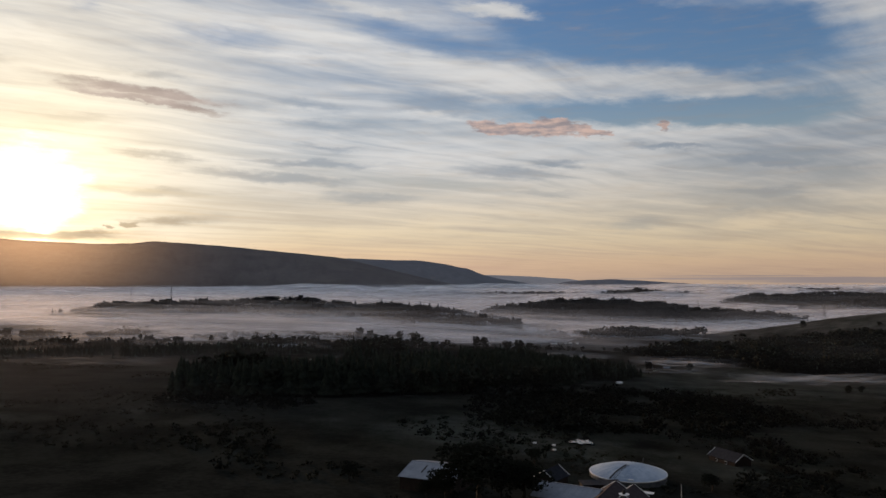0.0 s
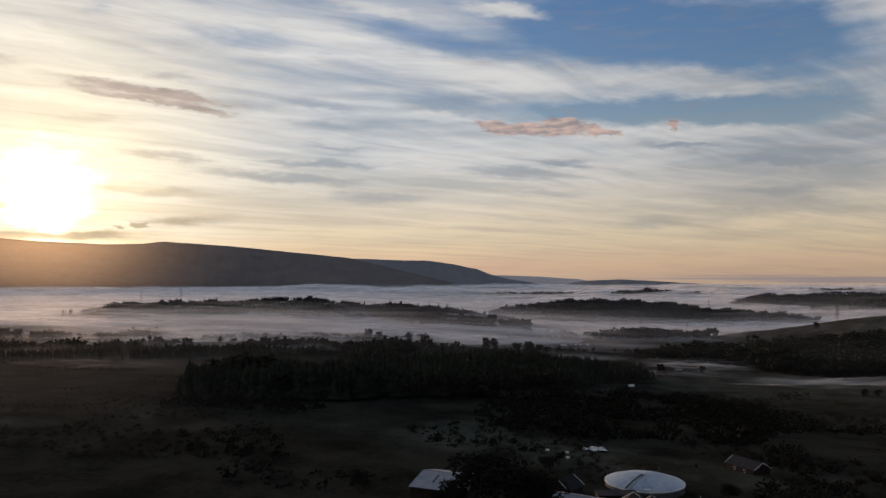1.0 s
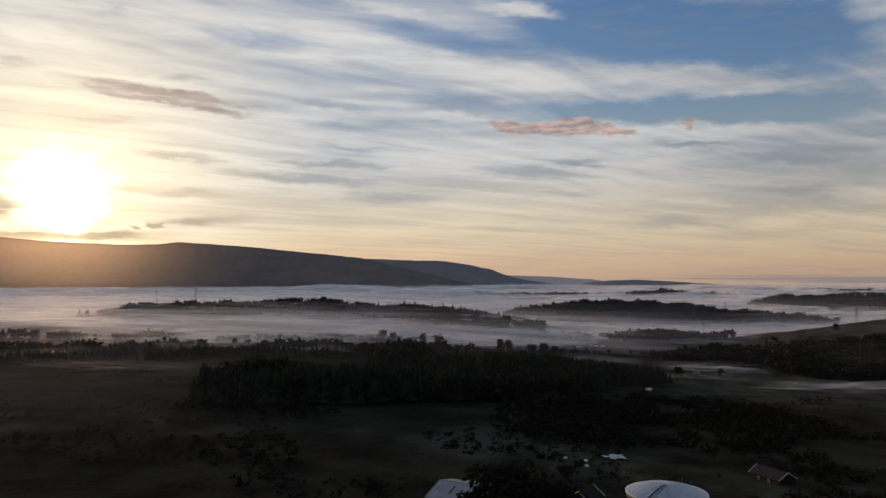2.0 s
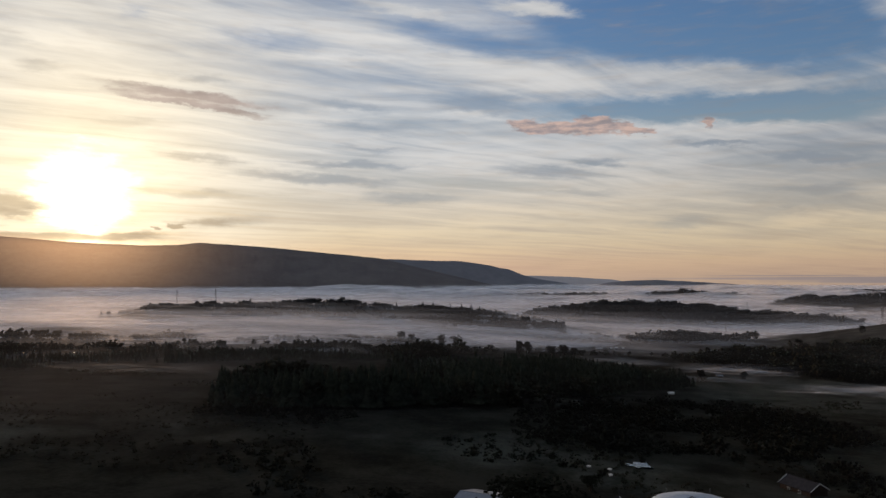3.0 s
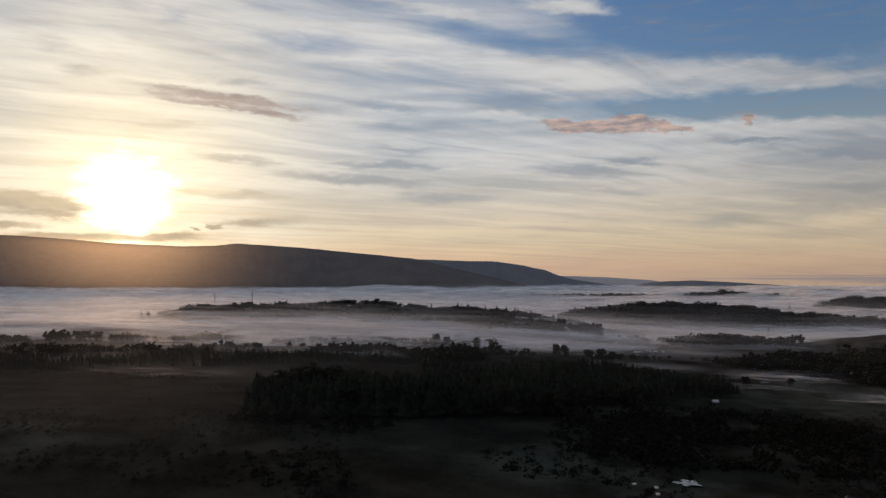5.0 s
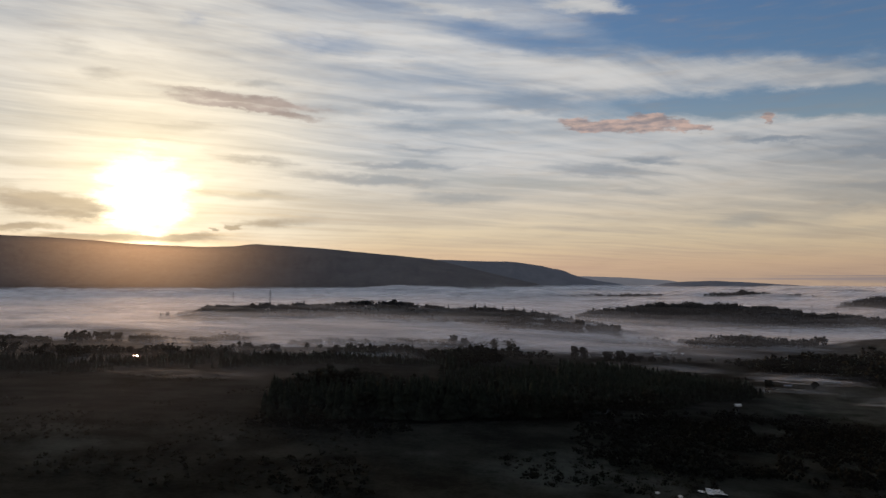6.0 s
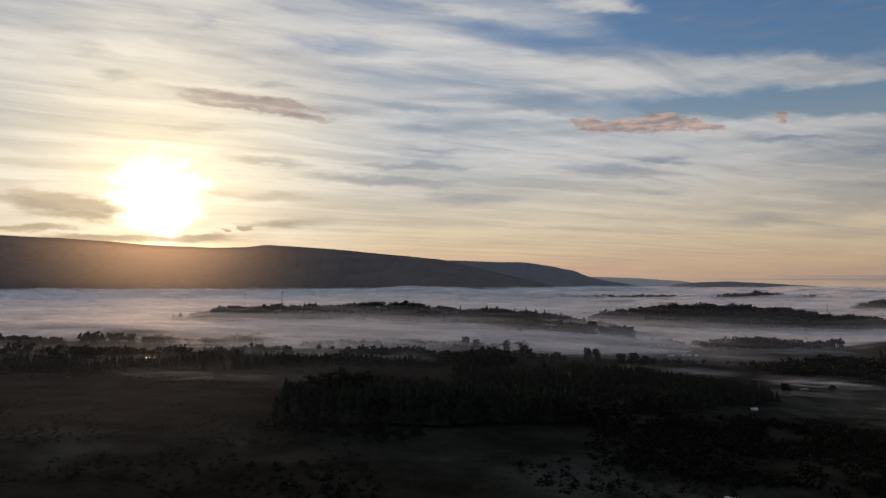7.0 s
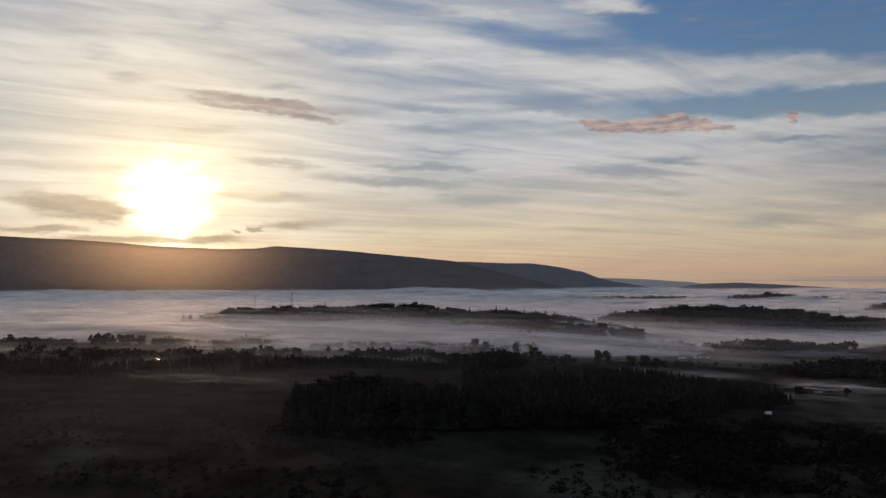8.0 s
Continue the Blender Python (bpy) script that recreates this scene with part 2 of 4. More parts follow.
def surface(name, dark, light, scale, rough=0.9, metal=0.0, bump=0.3, fine=6.0, patch=None, spec=0.3, stretch=(1, 1, 1)):
    """Two colours broken up at two scales, with relief."""
    m, N = material(name)
    co = N.mapping(N.n.new("ShaderNodeTexCoord").outputs["Object"], scale=stretch)
    a = N.noise(co, scale, 6.0, 0.6)
    b = N.noise(co, scale * fine, 5.0, 0.65)
    f = N.smooth(N.math("ADD", N.math("MULTIPLY", a, 0.65), N.math("MULTIPLY", b, 0.35)), 0.36, 0.64)
    col = N.mix(f, dark, light)
    if patch and isinstance(patch[0], tuple):
        at = N.n.new("ShaderNodeAttribute")
        at.attribute_name = "grass"
        col = N.mix(at.outputs["Fac"], col, N.mix(f, *patch))
    elif patch:
        col = N.mix(N.smooth(N.noise(co, scale * 0.21, 3.0), 0.5, 0.62), col, patch)
    s = N.n.new("ShaderNodeBsdfPrincipled")
    N.put(s.inputs["Base Color"], col)
    N.put(s.inputs["Roughness"], N.smooth(b, 0.2, 0.8, max(rough - 0.1, 0.02), min(rough + 0.1, 1)))
    s.inputs["Metallic"].default_value = metal
    s.inputs["Specular IOR Level"].default_value = spec
    bp = N.n.new("ShaderNodeBump")
    bp.inputs["Strength"].default_value = bump
    N.put(bp.inputs["Height"], b)
    N.put(s.inputs["Normal"], bp.outputs[0])
    o = N.n.new("ShaderNodeOutputMaterial")
    N.put(o.inputs["Surface"], s.outputs[0])
    return m


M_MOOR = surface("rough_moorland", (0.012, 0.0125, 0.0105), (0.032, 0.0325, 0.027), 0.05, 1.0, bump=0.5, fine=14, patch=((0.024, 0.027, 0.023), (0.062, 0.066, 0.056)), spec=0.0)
# heather lighter than it grows: haze over the ridge is mixed into the colour
M_HILL = surface("haze_paled_heather", (0.155, 0.145, 0.148), (0.20, 0.187, 0.185), 0.006, 1.0, bump=0.06, fine=8, spec=0.0)
# moor made lighter and bluer, with the air's haze in its base colour
M_HILL_FAR = surface("haze_blue_moor", (0.22, 0.225, 0.25), (0.26, 0.265, 0.29), 0.004, 1.0, bump=0.1, fine=8, spec=0.0)
# almost white ground, painted so for the haze before the horizon
M_HILL_PALE = surface("haze_painted_hill", (0.62, 0.58, 0.58), (0.70, 0.65, 0.64), 0.004, 1.0, bump=0.05, fine=8, spec=0.0)
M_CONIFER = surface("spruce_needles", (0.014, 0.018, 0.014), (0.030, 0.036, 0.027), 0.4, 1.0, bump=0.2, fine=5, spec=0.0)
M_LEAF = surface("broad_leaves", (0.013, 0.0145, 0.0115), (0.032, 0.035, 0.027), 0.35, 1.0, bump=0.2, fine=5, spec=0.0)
# far leaves paler and bluer than M_LEAF: distance haze put into the colour
M_FAR_LEAF = surface("haze_tinted_leaves", (0.040, 0.043, 0.047), (0.075, 0.079, 0.083), 0.2, 1.0, bump=0.2, fine=5, spec=0.0)
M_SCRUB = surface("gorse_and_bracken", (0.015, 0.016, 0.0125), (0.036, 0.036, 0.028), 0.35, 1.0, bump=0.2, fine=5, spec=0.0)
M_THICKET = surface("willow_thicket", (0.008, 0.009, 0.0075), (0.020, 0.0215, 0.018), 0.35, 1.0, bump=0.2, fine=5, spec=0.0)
M_BARK = surface("bark", (0.02, 0.016, 0.012), (0.06, 0.05, 0.04), 3.0, 0.95, bump=0.5)


def mist_material():
    m, N = material("mist")
    co = N.n.new("ShaderNodeTexCoord").outputs["Object"]
    n1 = N.noise(N.mapping(co, scale=(0.0045, 0.0065, 0.05)), 1.0, 6.0, 0.55, 0.6)
    n2 = N.noise(N.mapping(co, scale=(0.018, 0.026, 0.1)), 1.0, 4.0, 0.55, 0.4)
    at = N.n.new("ShaderNodeAttribute")
    at.attribute_name = "thickness"
    f = N.math("ADD", N.math("MULTIPLY", n1, 0.72), N.math("MULTIPLY", n2, 0.28))
    f = N.smooth(f, 0.34, 0.62, 0.12, 1.0)
    f = N.math("MULTIPLY", f, at.outputs["Fac"], clamp=True)
    di = N.n.new("ShaderNodeBsdfDiffuse")
    di.inputs["Color"].default_value = (0.88, 0.90, 0.95, 1)
    # droplets scatter light from every side: lean the shading towards the low sun, let the billows tell
    ng = N.n.new("ShaderNodeNewGeometry").outputs["Normal"]
    lean = N.vmath("ADD", N.vmath("MULTIPLY", ng, (2.8, 2.8, 0.75)), tuple(sun_dir * 1.1))
    N.put(di.inputs["Normal"], N.vmath("NORMALIZE", lean))
    # and throw most of it forwards
    gl, mx = N.n.new("ShaderNodeBsdfGlossy"), N.n.new("ShaderNodeMixShader")
    gl.inputs["Color"].default_value = (0.95, 0.95, 0.97, 1)
    gl.inputs["Roughness"].default_value = 0.8
    mx.inputs[0].default_value = 0.68
    N.put(mx.inputs[1], di.outputs[0])
    N.put(mx.inputs[2], gl.outputs[0])
    tr, m2, o = N.n.new("ShaderNodeBsdfTransparent"), N.n.new("ShaderNodeMixShader"), N.n.new("ShaderNodeOutputMaterial")
    N.put(m2.inputs[0], f)
    N.put(m2.inputs[1], tr.outputs[0])
    N.put(m2.inputs[2], mx.outputs[0])
    N.put(o.inputs["Surface"], m2.outputs[0])
    return m


M_MIST = mist_material()


# ---------------------------------------------------------------- mesh tools
def mesh_from(name, verts, faces, mat, smooth=False):
    """A mesh from numpy arrays; faces is an (n, 3) or (n, 4) array."""
    me = bpy.data.meshes.new(name)
    k = faces.shape[1]
    me.vertices.add(len(verts))
    me.vertices.foreach_set("co", np.ascontiguousarray(verts, dtype=np.float32).ravel())
    me.loops.add(faces.size)
    me.loops.foreach_set("vertex_index", np.ascontiguousarray(faces, dtype=np.int32).ravel())
    me.polygons.add(len(faces))
    me.polygons.foreach_set("loop_start", np.arange(0, faces.size, k, dtype=np.int32))
    me.polygons.foreach_set("use_smooth", np.full(len(faces), smooth))
    me.update(calc_edges=True)
    me.materials.append(mat)
    return me


def grid_faces(rows, cols):
    i = np.arange(rows - 1)[:, None] * cols + np.arange(cols - 1)[None, :]
    return np.stack([i, i + 1, i + 1 + cols, i + cols], -1).reshape(-1, 4)


rng = np.random.default_rng(7)
LATTICE = rng.random((64, 64))


def vnoise(x, y):
    """Smooth value noise from 0 to 1, one cell a unit."""
    xi, yi = np.floor(x).astype(int), np.floor(y).astype(int)
    u, v = x - xi, y - yi
    u, v = u * u * (3 - 2 * u), v * v * (3 - 2 * v)
    g = lambda a, b: LATTICE[a % 64, b % 64]
    return (g(xi, yi) * (1 - u) + g(xi + 1, yi) * u) * (1 - v) + (g(xi, yi + 1) * (1 - u) + g(xi + 1, yi + 1) * u) * v


def fbm(x, y, octaves=4):
    s, a, t = 0.0, 0.5, 0.0
    for k in range(octaves):
        s, t = s + a * vnoise(x * 2 ** k + 17 * k, y * 2 ** k + 31 * k), t + a
        a *= 0.5
    return s / t


# ---------------------------------------------------------------- the land
def valley_rise(r):
    return 48.0 * np.clip((r - 1000) / 2750, 0, 1) ** 3


def valley_floor(x, y):
    r = np.hypot(x, y)
    fall = 16 * np.tanh(-x / 350) * np.clip((3000 - r) / 900, 0, 1)
    return -26 + valley_rise(r) + fall


def bump2(x, y, cx, cy, left, right, near, far, turn=0.0):
    c, s = math.cos(radians(turn)), math.sin(radians(turn))
    u, v = (x - cx) * c + (y - cy) * s, -(x - cx) * s + (y - cy) * c
    return np.exp(-0.5 * ((u / np.where(u < 0, left, right)) ** 2 + (v / np.where(v < 0, near, far)) ** 2))


def land(x, y):
    """Height of the ground."""
    x, y = np.asarray(x, float), np.asarray(y, float)
    r = np.hypot(x, y)
    slope = 8 - 0.042 * (y - 225) + 12 * np.tanh((40 - x) / 220)
    slope = 40 * np.tanh(slope / 40)
    floor = valley_floor(x, y)
    h = floor + 4 * np.log1p(np.exp(np.clip((slope - floor) / 4, -30, 30)))
    for height, *form in HILLS:
        h = h + height * bump2(x, y, *form)
    rough = np.clip((r - 60) / 300, 0.15, 1)
    return h + rough * ((5.0 + 5.0 * np.clip((r - 900) / 300, 0, 1)) * (fbm(x / 160, y / 160) - 0.5) + 1.2 * (fbm(x / 22 + 9, y / 22) - 0.5))


# height, x, y, reach left, right, near, far, turn
HILLS = [
    (43, 330, 1650, 150, 230, 110, 120, -6),
    (8, 255, 1010, 55, 70, 60, 60, 0),
    (29, -520, 1130, 90, 260, 60, 110, 12),
    (27, -60, 1290, 230, 130, 60, 100, 8),
    (53, 650, 860, 170, 300, 130, 200, 0),
    (17, 330, 2950, 260, 300, 60, 120, 0),
    (21, 800, 2900, 150, 170, 60, 120, 0),
    (26, 1400, 2850, 260, 800, 90, 180, 8),
    (13, -200, 3100, 50, 90, 40, 60, 0),
    (30, 1040, 2350, 80, 600, 60, 130, 6),
    (20, 10, 1130, 110, 90, 32, 40, -4),
    (7, -490, 1150, 22, 22, 40, 40, 0),
    (9, -250, 1215, 50, 45, 40, 40, 0),
    (37, 1450, 2130, 330, 600, 190, 160, 4),
]
# lighter grass, and on the hill at x 640 haze painted as paler ground: amount, x, y, reach left, right, near, far
MEADOWS_AND_HAZE = [
    (0.75, 2, 245, 28, 34, 26, 26), (1.0, 215, 500, 60, 120, 70, 90), (1.0, -15, 885, 60, 60, 40, 30), (0.7, -80, 335, 50, 60, 8, 9),
    (0.5, 60, 210, 25, 40, 15, 20), (0.5, -150, 240, 70, 60, 25, 30), (0.85, 640, 820, 220, 250, 130, 140),
    (0.5, -260, 1185, 260, 330, 35, 35), (0.5, -470, 1165, 70, 60, 20, 20),
]


def az_steps():
    return np.radians(np.concatenate([np.arange(-180, -40, 3.0), np.arange(-40, 50, 0.25), np.arange(50, 180.1, 3.0)]))


def build_ground():
    az, r = az_steps(), np.concatenate([[0.5], np.geomspace(15, 4950, 230)])
    A, R = np.meshgrid(az, r)
    X, Y = -np.sin(A) * R, np.cos(A) * R
    v = np.stack([X, Y, land(X, Y)], -1).reshape(-1, 3)
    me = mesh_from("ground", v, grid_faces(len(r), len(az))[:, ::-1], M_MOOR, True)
    grass = sum(m * bump2(X, Y, *form) for m, *form in MEADOWS_AND_HAZE)
    grass = np.clip((grass + 0.9 * (fbm(X / 14, Y / 14, 4) - 0.5) - 0.35) / 0.35, 0, 1)
    me.attributes.new("grass", "FLOAT", "POINT").data.foreach_set("value", grass.ravel().astype(np.float32))
    ob = new("ground", me)
    tagged(ob, "dark rough moorland and meadow sloping down into a misty valley", "ground", kind="structure")


def build_hill(name, label, mat, crest_az, crest_el, r_near, r_crest, r_far, seed):
    """A ridge across the valley; crest: azimuths and heights in degrees."""
    az = np.radians(np.arange(crest_az[0], crest_az[-1] + 0.01, 0.1))
    e = np.interp(np.degrees(az), crest_az, crest_el)
    k = np.ones(9) / 9
    e = np.convolve(np.pad(e, 4, mode="edge"), k, "valid")
    e = e + 0.05 * (fbm(np.degrees(az) * 0.9 + seed, az * 0 + seed, 5) - 0.5)
    top = Z0 + np.tan(np.radians(e)) * r_crest
    r = np.concatenate([np.linspace(r_near, r_crest, 40), np.linspace(r_crest, r_far, 8)[1:]])
    t = np.concatenate([np.linspace(0, 1, 40), np.linspace(1, 0.35, 8)[1:]])
    A, R = np.meshgrid(az, r)
    T = np.repeat(t[:, None], len(az), 1)
    X, Y = -np.sin(A) * R, np.cos(A) * R
    foot = -20 + valley_rise(R)
    gully = fbm(np.degrees(A) * 0.8 + seed, R / 400 + seed, 4) - 0.5
    Z = foot + (top[None, :] - foot) * np.clip(T ** 0.75 + 0.12 * gully * T * (1 - T) * 4, 0, 1)
    v = np.stack([X, Y, Z], -1).reshape(-1, 3)
    ob = new(name, mesh_from(name, v, grid_faces(len(r), len(az))[:, ::-1], mat, True))
    tagged(ob, label, "hill", kind="structure")


# x, y, half length, half depth, amount
WISPS = [(205, 610, 55, 28, 0.5), (258, 492, 75, 22, 0.36), (95, 652, 70, 18, 0.45), (170, 540, 60, 12, 0.18), (-205, 420, 75, 18, 0.07), (-70, 345, 40, 7, 0.25), (30, 840, 70, 25, 0.6)]


def mist_sheet(X, Y, Z, thick, label):
    me = mesh_from("mist_layer", np.stack([X, Y, Z], -1).reshape(-1, 3), grid_faces(*X.shape)[:, ::-1], M_MIST, True)
    me.attributes.new("thickness", "FLOAT", "POINT").data.foreach_set("value", np.clip(thick, 0, 1).ravel().astype(np.float32))
    tagged(new("mist_layer", me), label, "mist", "valley mist", "stuff")


def build_mist():
    az, r = np.radians(np.arange(-42, 52, 0.6)), np.geomspace(330, 4900, 120)
    A, R = np.meshgrid(az, r)
    X, Y = -np.sin(A) * R, np.cos(A) * R
    far = np.clip((R - 1700) / 1300, 0, 1)
    edge = R + 420 * (fbm(X / 170 + 2, Y / 80 + 9, 4) - 0.5)
    near = np.clip((edge - 695 - 75 / (1 + np.exp(-X / 90)) - 150 / (1 + np.exp((X + 330) / 50))) / 260, 0, 1) ** 1.1
    for k, off in enumerate((2, 5, 8, 11, 14, 17, 20, 23, 27, 32, 38, 45)):
        swell = 8.0 * (fbm(X / 150 + k * 7, Y / 75 + k * 3, 5) - 0.5) * np.clip(R / 900, 0.3, 2.2)
        shy = 0.5 + 0.8 / (1 + np.exp((X + 60) / 110))
        billow = far * np.clip((fbm(X / 230 + 4, Y / 380 + 2, 5) - 0.44) / 0.22, 0, 1.2) ** 1.5 * (k > 3)
        Z = valley_floor(X, Y) + off + swell * (1 - 0.6 * far) + 12 * billow * np.clip((4100 - R) / 900, 0, 1)
        thick = (0.012 + 1.05 * near) * (1.5, 1.35, 1.2, 1.05, 0.9, 0.75, 0.6, 0.42, 0.22, 0.13, 0.08, 0.04)[k] * (1 - far) * shy + far * ((1.3, 1.3, 1.3, 1.3, 1.3, 1.0, 0.45, 0.22, 0, 0, 0, 0)[k] + 0.4 * billow * (k < 8))
        thick = thick * (0.3 + 0.7 * np.clip((fbm(X / 260 + 3 * k, Y / 120 + k, 3) - 0.25) / 0.35, 0, 1))
        mist_sheet(X, Y, Z, thick, "thin white dawn mist lying in the valley")
    # low wisps over the meadow and behind the plantation
    for cx, cy, la, lb, amount in WISPS:
        u, v = np.meshgrid(np.linspace(-1, 1, 60), np.linspace(-1, 1, 24))
        X, Y = cx + la * u, cy + lb * v
        soft = np.clip(1 - u * u - v * v, 0, 1) ** 1.2
        for k in range(4):
            curl = np.clip((fbm(X / 30 + k, Y / 12 + k, 4) - 0.30) / 0.35, 0, 1.3)
            mist_sheet(X, Y, land(X, Y) + 1.0 + 1.5 * k + 4.0 * fbm(X / 25 + k, Y / 15, 3), amount * soft * curl * (1 - 0.2 * k), "wisp of ground mist over the meadow")
    # faint level strata of haze, stronger towards the sun and down the valley
    az, r = np.radians(np.arange(-44, 54, 1.0)), np.geomspace(200, 3300, 74)
    A, R = np.meshgrid(az, r)
    X, Y = -np.sin(A) * R, np.cos(A) * R
    sunward = 1 / (1 + np.exp(-(np.degrees(A) - 14) / 6))
    for k, z in enumerate((30, 16, 5, -4)):
        deep = np.clip((R - 560) / 420, 0, 1) * (0.4 + 0.75 / (1 + np.exp((X - 60) / 140)))
        thick = (0.0015 + 0.0075 * sunward) * np.clip((R - 200) / 150, 0, 1) + (0.005, 0.018, 0.032, 0.036)[k] * deep + (0.030, 0.022, 0, 0)[k] * np.clip((R - 1250) / 500, 0, 1)
        thick = thick * np.clip((3300 - R) / 600, 0, 1) * (0.5 + fbm(X / 200 + k, Y / 90, 3))
        Z = z + 4 * fbm(X / 120 + k, Y / 120, 3) + 0.5 * valley_floor(X, Y) * np.clip((R - 900) / 1500, 0, 0.3)
        mist_sheet(X, Y, np.maximum(Z, land(X, Y) + 1.5), thick, "faint haze over the land")


def glare_material():
    """Thin sheet that throws sunlight forwards, for a glare round the direction of the sun."""
    m, N = material("sun_glare_haze")
    at = N.n.new("ShaderNodeAttribute")
    at.attribute_name = "thickness"
    rf, tr, mx, o = (N.n.new("ShaderNode" + k) for k in ("BsdfRefraction", "BsdfTransparent", "MixShader", "OutputMaterial"))
    rf.inputs["Color"].default_value = (1.0, 0.88, 0.72, 1)
    rf.inputs["Roughness"].default_value, rf.inputs["IOR"].default_value = 0.58, 1.3
    N.put(mx.inputs[0], at.outputs["Fac"])
    N.put(mx.inputs[1], tr.outputs[0])
    N.put(mx.inputs[2], rf.outputs[0])
    N.put(o.inputs["Surface"], mx.outputs[0])
    return m


def build_sun_glare(r=1950.0):
    """Sheet added before the ridge, as high as its crest, to lay the sun's glare over it."""
    az = np.radians(np.arange(-4, 54, 0.5))
    crest = np.interp(np.degrees(az), CREST_AZ, CREST_EL) + 0.45
    t = np.linspace(0, 1, 24)
    T, A = np.meshgrid(t, az, indexing="ij")
    low, high = 14.0, Z0 + np.tan(np.radians(crest)) * r
    Z = low + (high[None, :] - low) * T
    me = mesh_from("glare_sheet", np.stack([-np.sin(A) * r, np.cos(A) * r, Z], -1).reshape(-1, 3), grid_faces(*A.shape), glare_material(), True)
    thick = 0.0125 * np.clip(T / 0.25, 0, 1) * np.clip((1 - T) / 0.14, 0, 1) * np.clip((np.degrees(A) + 4) / 10, 0, 1)
    me.attributes.new("thickness", "FLOAT", "POINT").data.foreach_set("value", thick.ravel().astype(np.float32))
    tagged(new("glare_sheet", me), "thin sheet added before the ridge for the golden glare round the sun", "haze", kind="stuff")


build_ground()
CREST_AZ = [-1.9, 1.1, 3.8, 6.1, 8.35, 12.8, 17.0, 19.9, 22.3, 23.5, 26.1, 30.2, 34.0, 37.0, 39.4, 41.1, 46.0, 52.0]
CREST_EL = [-0.5, 0.19, 0.83, 1.38, 1.91, 2.33, 2.72, 2.9, 3.02, 2.83, 2.74, 2.83, 3.08, 3.24, 3.28, 3.34, 3.3, 2.9]
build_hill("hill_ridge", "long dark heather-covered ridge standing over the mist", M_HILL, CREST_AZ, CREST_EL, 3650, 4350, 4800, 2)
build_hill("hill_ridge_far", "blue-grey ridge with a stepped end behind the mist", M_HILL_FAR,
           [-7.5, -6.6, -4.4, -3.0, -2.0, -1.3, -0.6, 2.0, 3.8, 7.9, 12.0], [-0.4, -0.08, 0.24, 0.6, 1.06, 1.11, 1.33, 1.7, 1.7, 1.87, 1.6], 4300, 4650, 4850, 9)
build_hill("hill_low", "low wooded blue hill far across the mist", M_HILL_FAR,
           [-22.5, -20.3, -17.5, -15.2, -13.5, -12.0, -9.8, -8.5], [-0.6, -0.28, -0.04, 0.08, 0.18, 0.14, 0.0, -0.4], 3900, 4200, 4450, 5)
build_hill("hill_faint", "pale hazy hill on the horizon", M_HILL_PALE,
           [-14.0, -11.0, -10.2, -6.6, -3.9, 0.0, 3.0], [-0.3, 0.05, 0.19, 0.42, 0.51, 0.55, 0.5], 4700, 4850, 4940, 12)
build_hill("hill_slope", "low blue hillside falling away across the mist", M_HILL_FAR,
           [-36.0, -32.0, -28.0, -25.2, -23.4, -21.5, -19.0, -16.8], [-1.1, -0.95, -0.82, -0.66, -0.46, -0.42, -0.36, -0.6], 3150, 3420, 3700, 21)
build_mist()
build_sun_glare()


# ---------------------------------------------------------------- woods
def inside(poly, x, y):
    hit = np.zeros(len(x), bool)
    for (x1, y1), (x2, y2) in zip(poly, poly[1:] + poly[:1]):
        cross = ((y1 > y) != (y2 > y)) & (x < (x2 - x1) * (y - y1) / (y2 - y1 + 1e-9) + x1)
        hit ^= cross
    return hit


def scatter(poly, spacing, gaps=0.0):
    xs, ys = zip(*poly)
    gx, gy = np.meshgrid(np.arange(min(xs), max(xs), spacing), np.arange(min(ys), max(ys), spacing))
    x = gx.ravel() + rng.uniform(-0.45, 0.45, gx.size) * spacing
    y = gy.ravel() + rng.uniform(-0.45, 0.45, gx.size) * spacing
    edge = 6 * (fbm(x / 18, y / 18) - 0.5) * 2
    keep = inside(poly, x + edge, y + edge) & (fbm(x / 35 + 5, y / 35) > gaps)
    return x[keep], y[keep]


def conifer_form(seed, tiers=6, sides=7):
    """A spruce one metre high: drooping ragged tiers on a stem."""
    g = np.random.default_rng(seed)
    v, f = [], []
    for k in range(tiers):
        z0, z1 = 0.10 + 0.76 * k / tiers, 0.10 + 0.76 * (k + 1) / tiers + 0.14
        rad = 0.20 * (1 - k / (tiers + 0.6)) * g.uniform(0.85, 1.15)
        b = len(v)
        lean = g.uniform(-0.012, 0.012, 2)
        v.append((lean[0], lean[1], min(z1, 1.0)))
        for s in range(sides):
            a = 2 * math.pi * (s + g.uniform(-0.3, 0.3)) / sides
            q = rad * g.uniform(0.6, 1.2)
            v.append((q * math.cos(a), q * math.sin(a), z0 + g.uniform(-0.03, 0.03)))
        f += [(b, b + 1 + s, b + 1 + (s + 1) % sides) for s in range(sides)]
    b = len(v)
    for s in range(3):
        a = 2 * math.pi * s / 3
        v.append((0.018 * math.cos(a), 0.018 * math.sin(a), 0.0))
    v.append((0, 0, 0.3))
    f += [(b, b + 1, b + 3), (b + 1, b + 2, b + 3), (b + 2, b, b + 3)]
    return np.array(v), np.array(f)


OCTA = np.array([(1, 0, 0), (-1, 0, 0), (0, 1, 0), (0, -1, 0), (0, 0, 1), (0, 0, -1)], float)
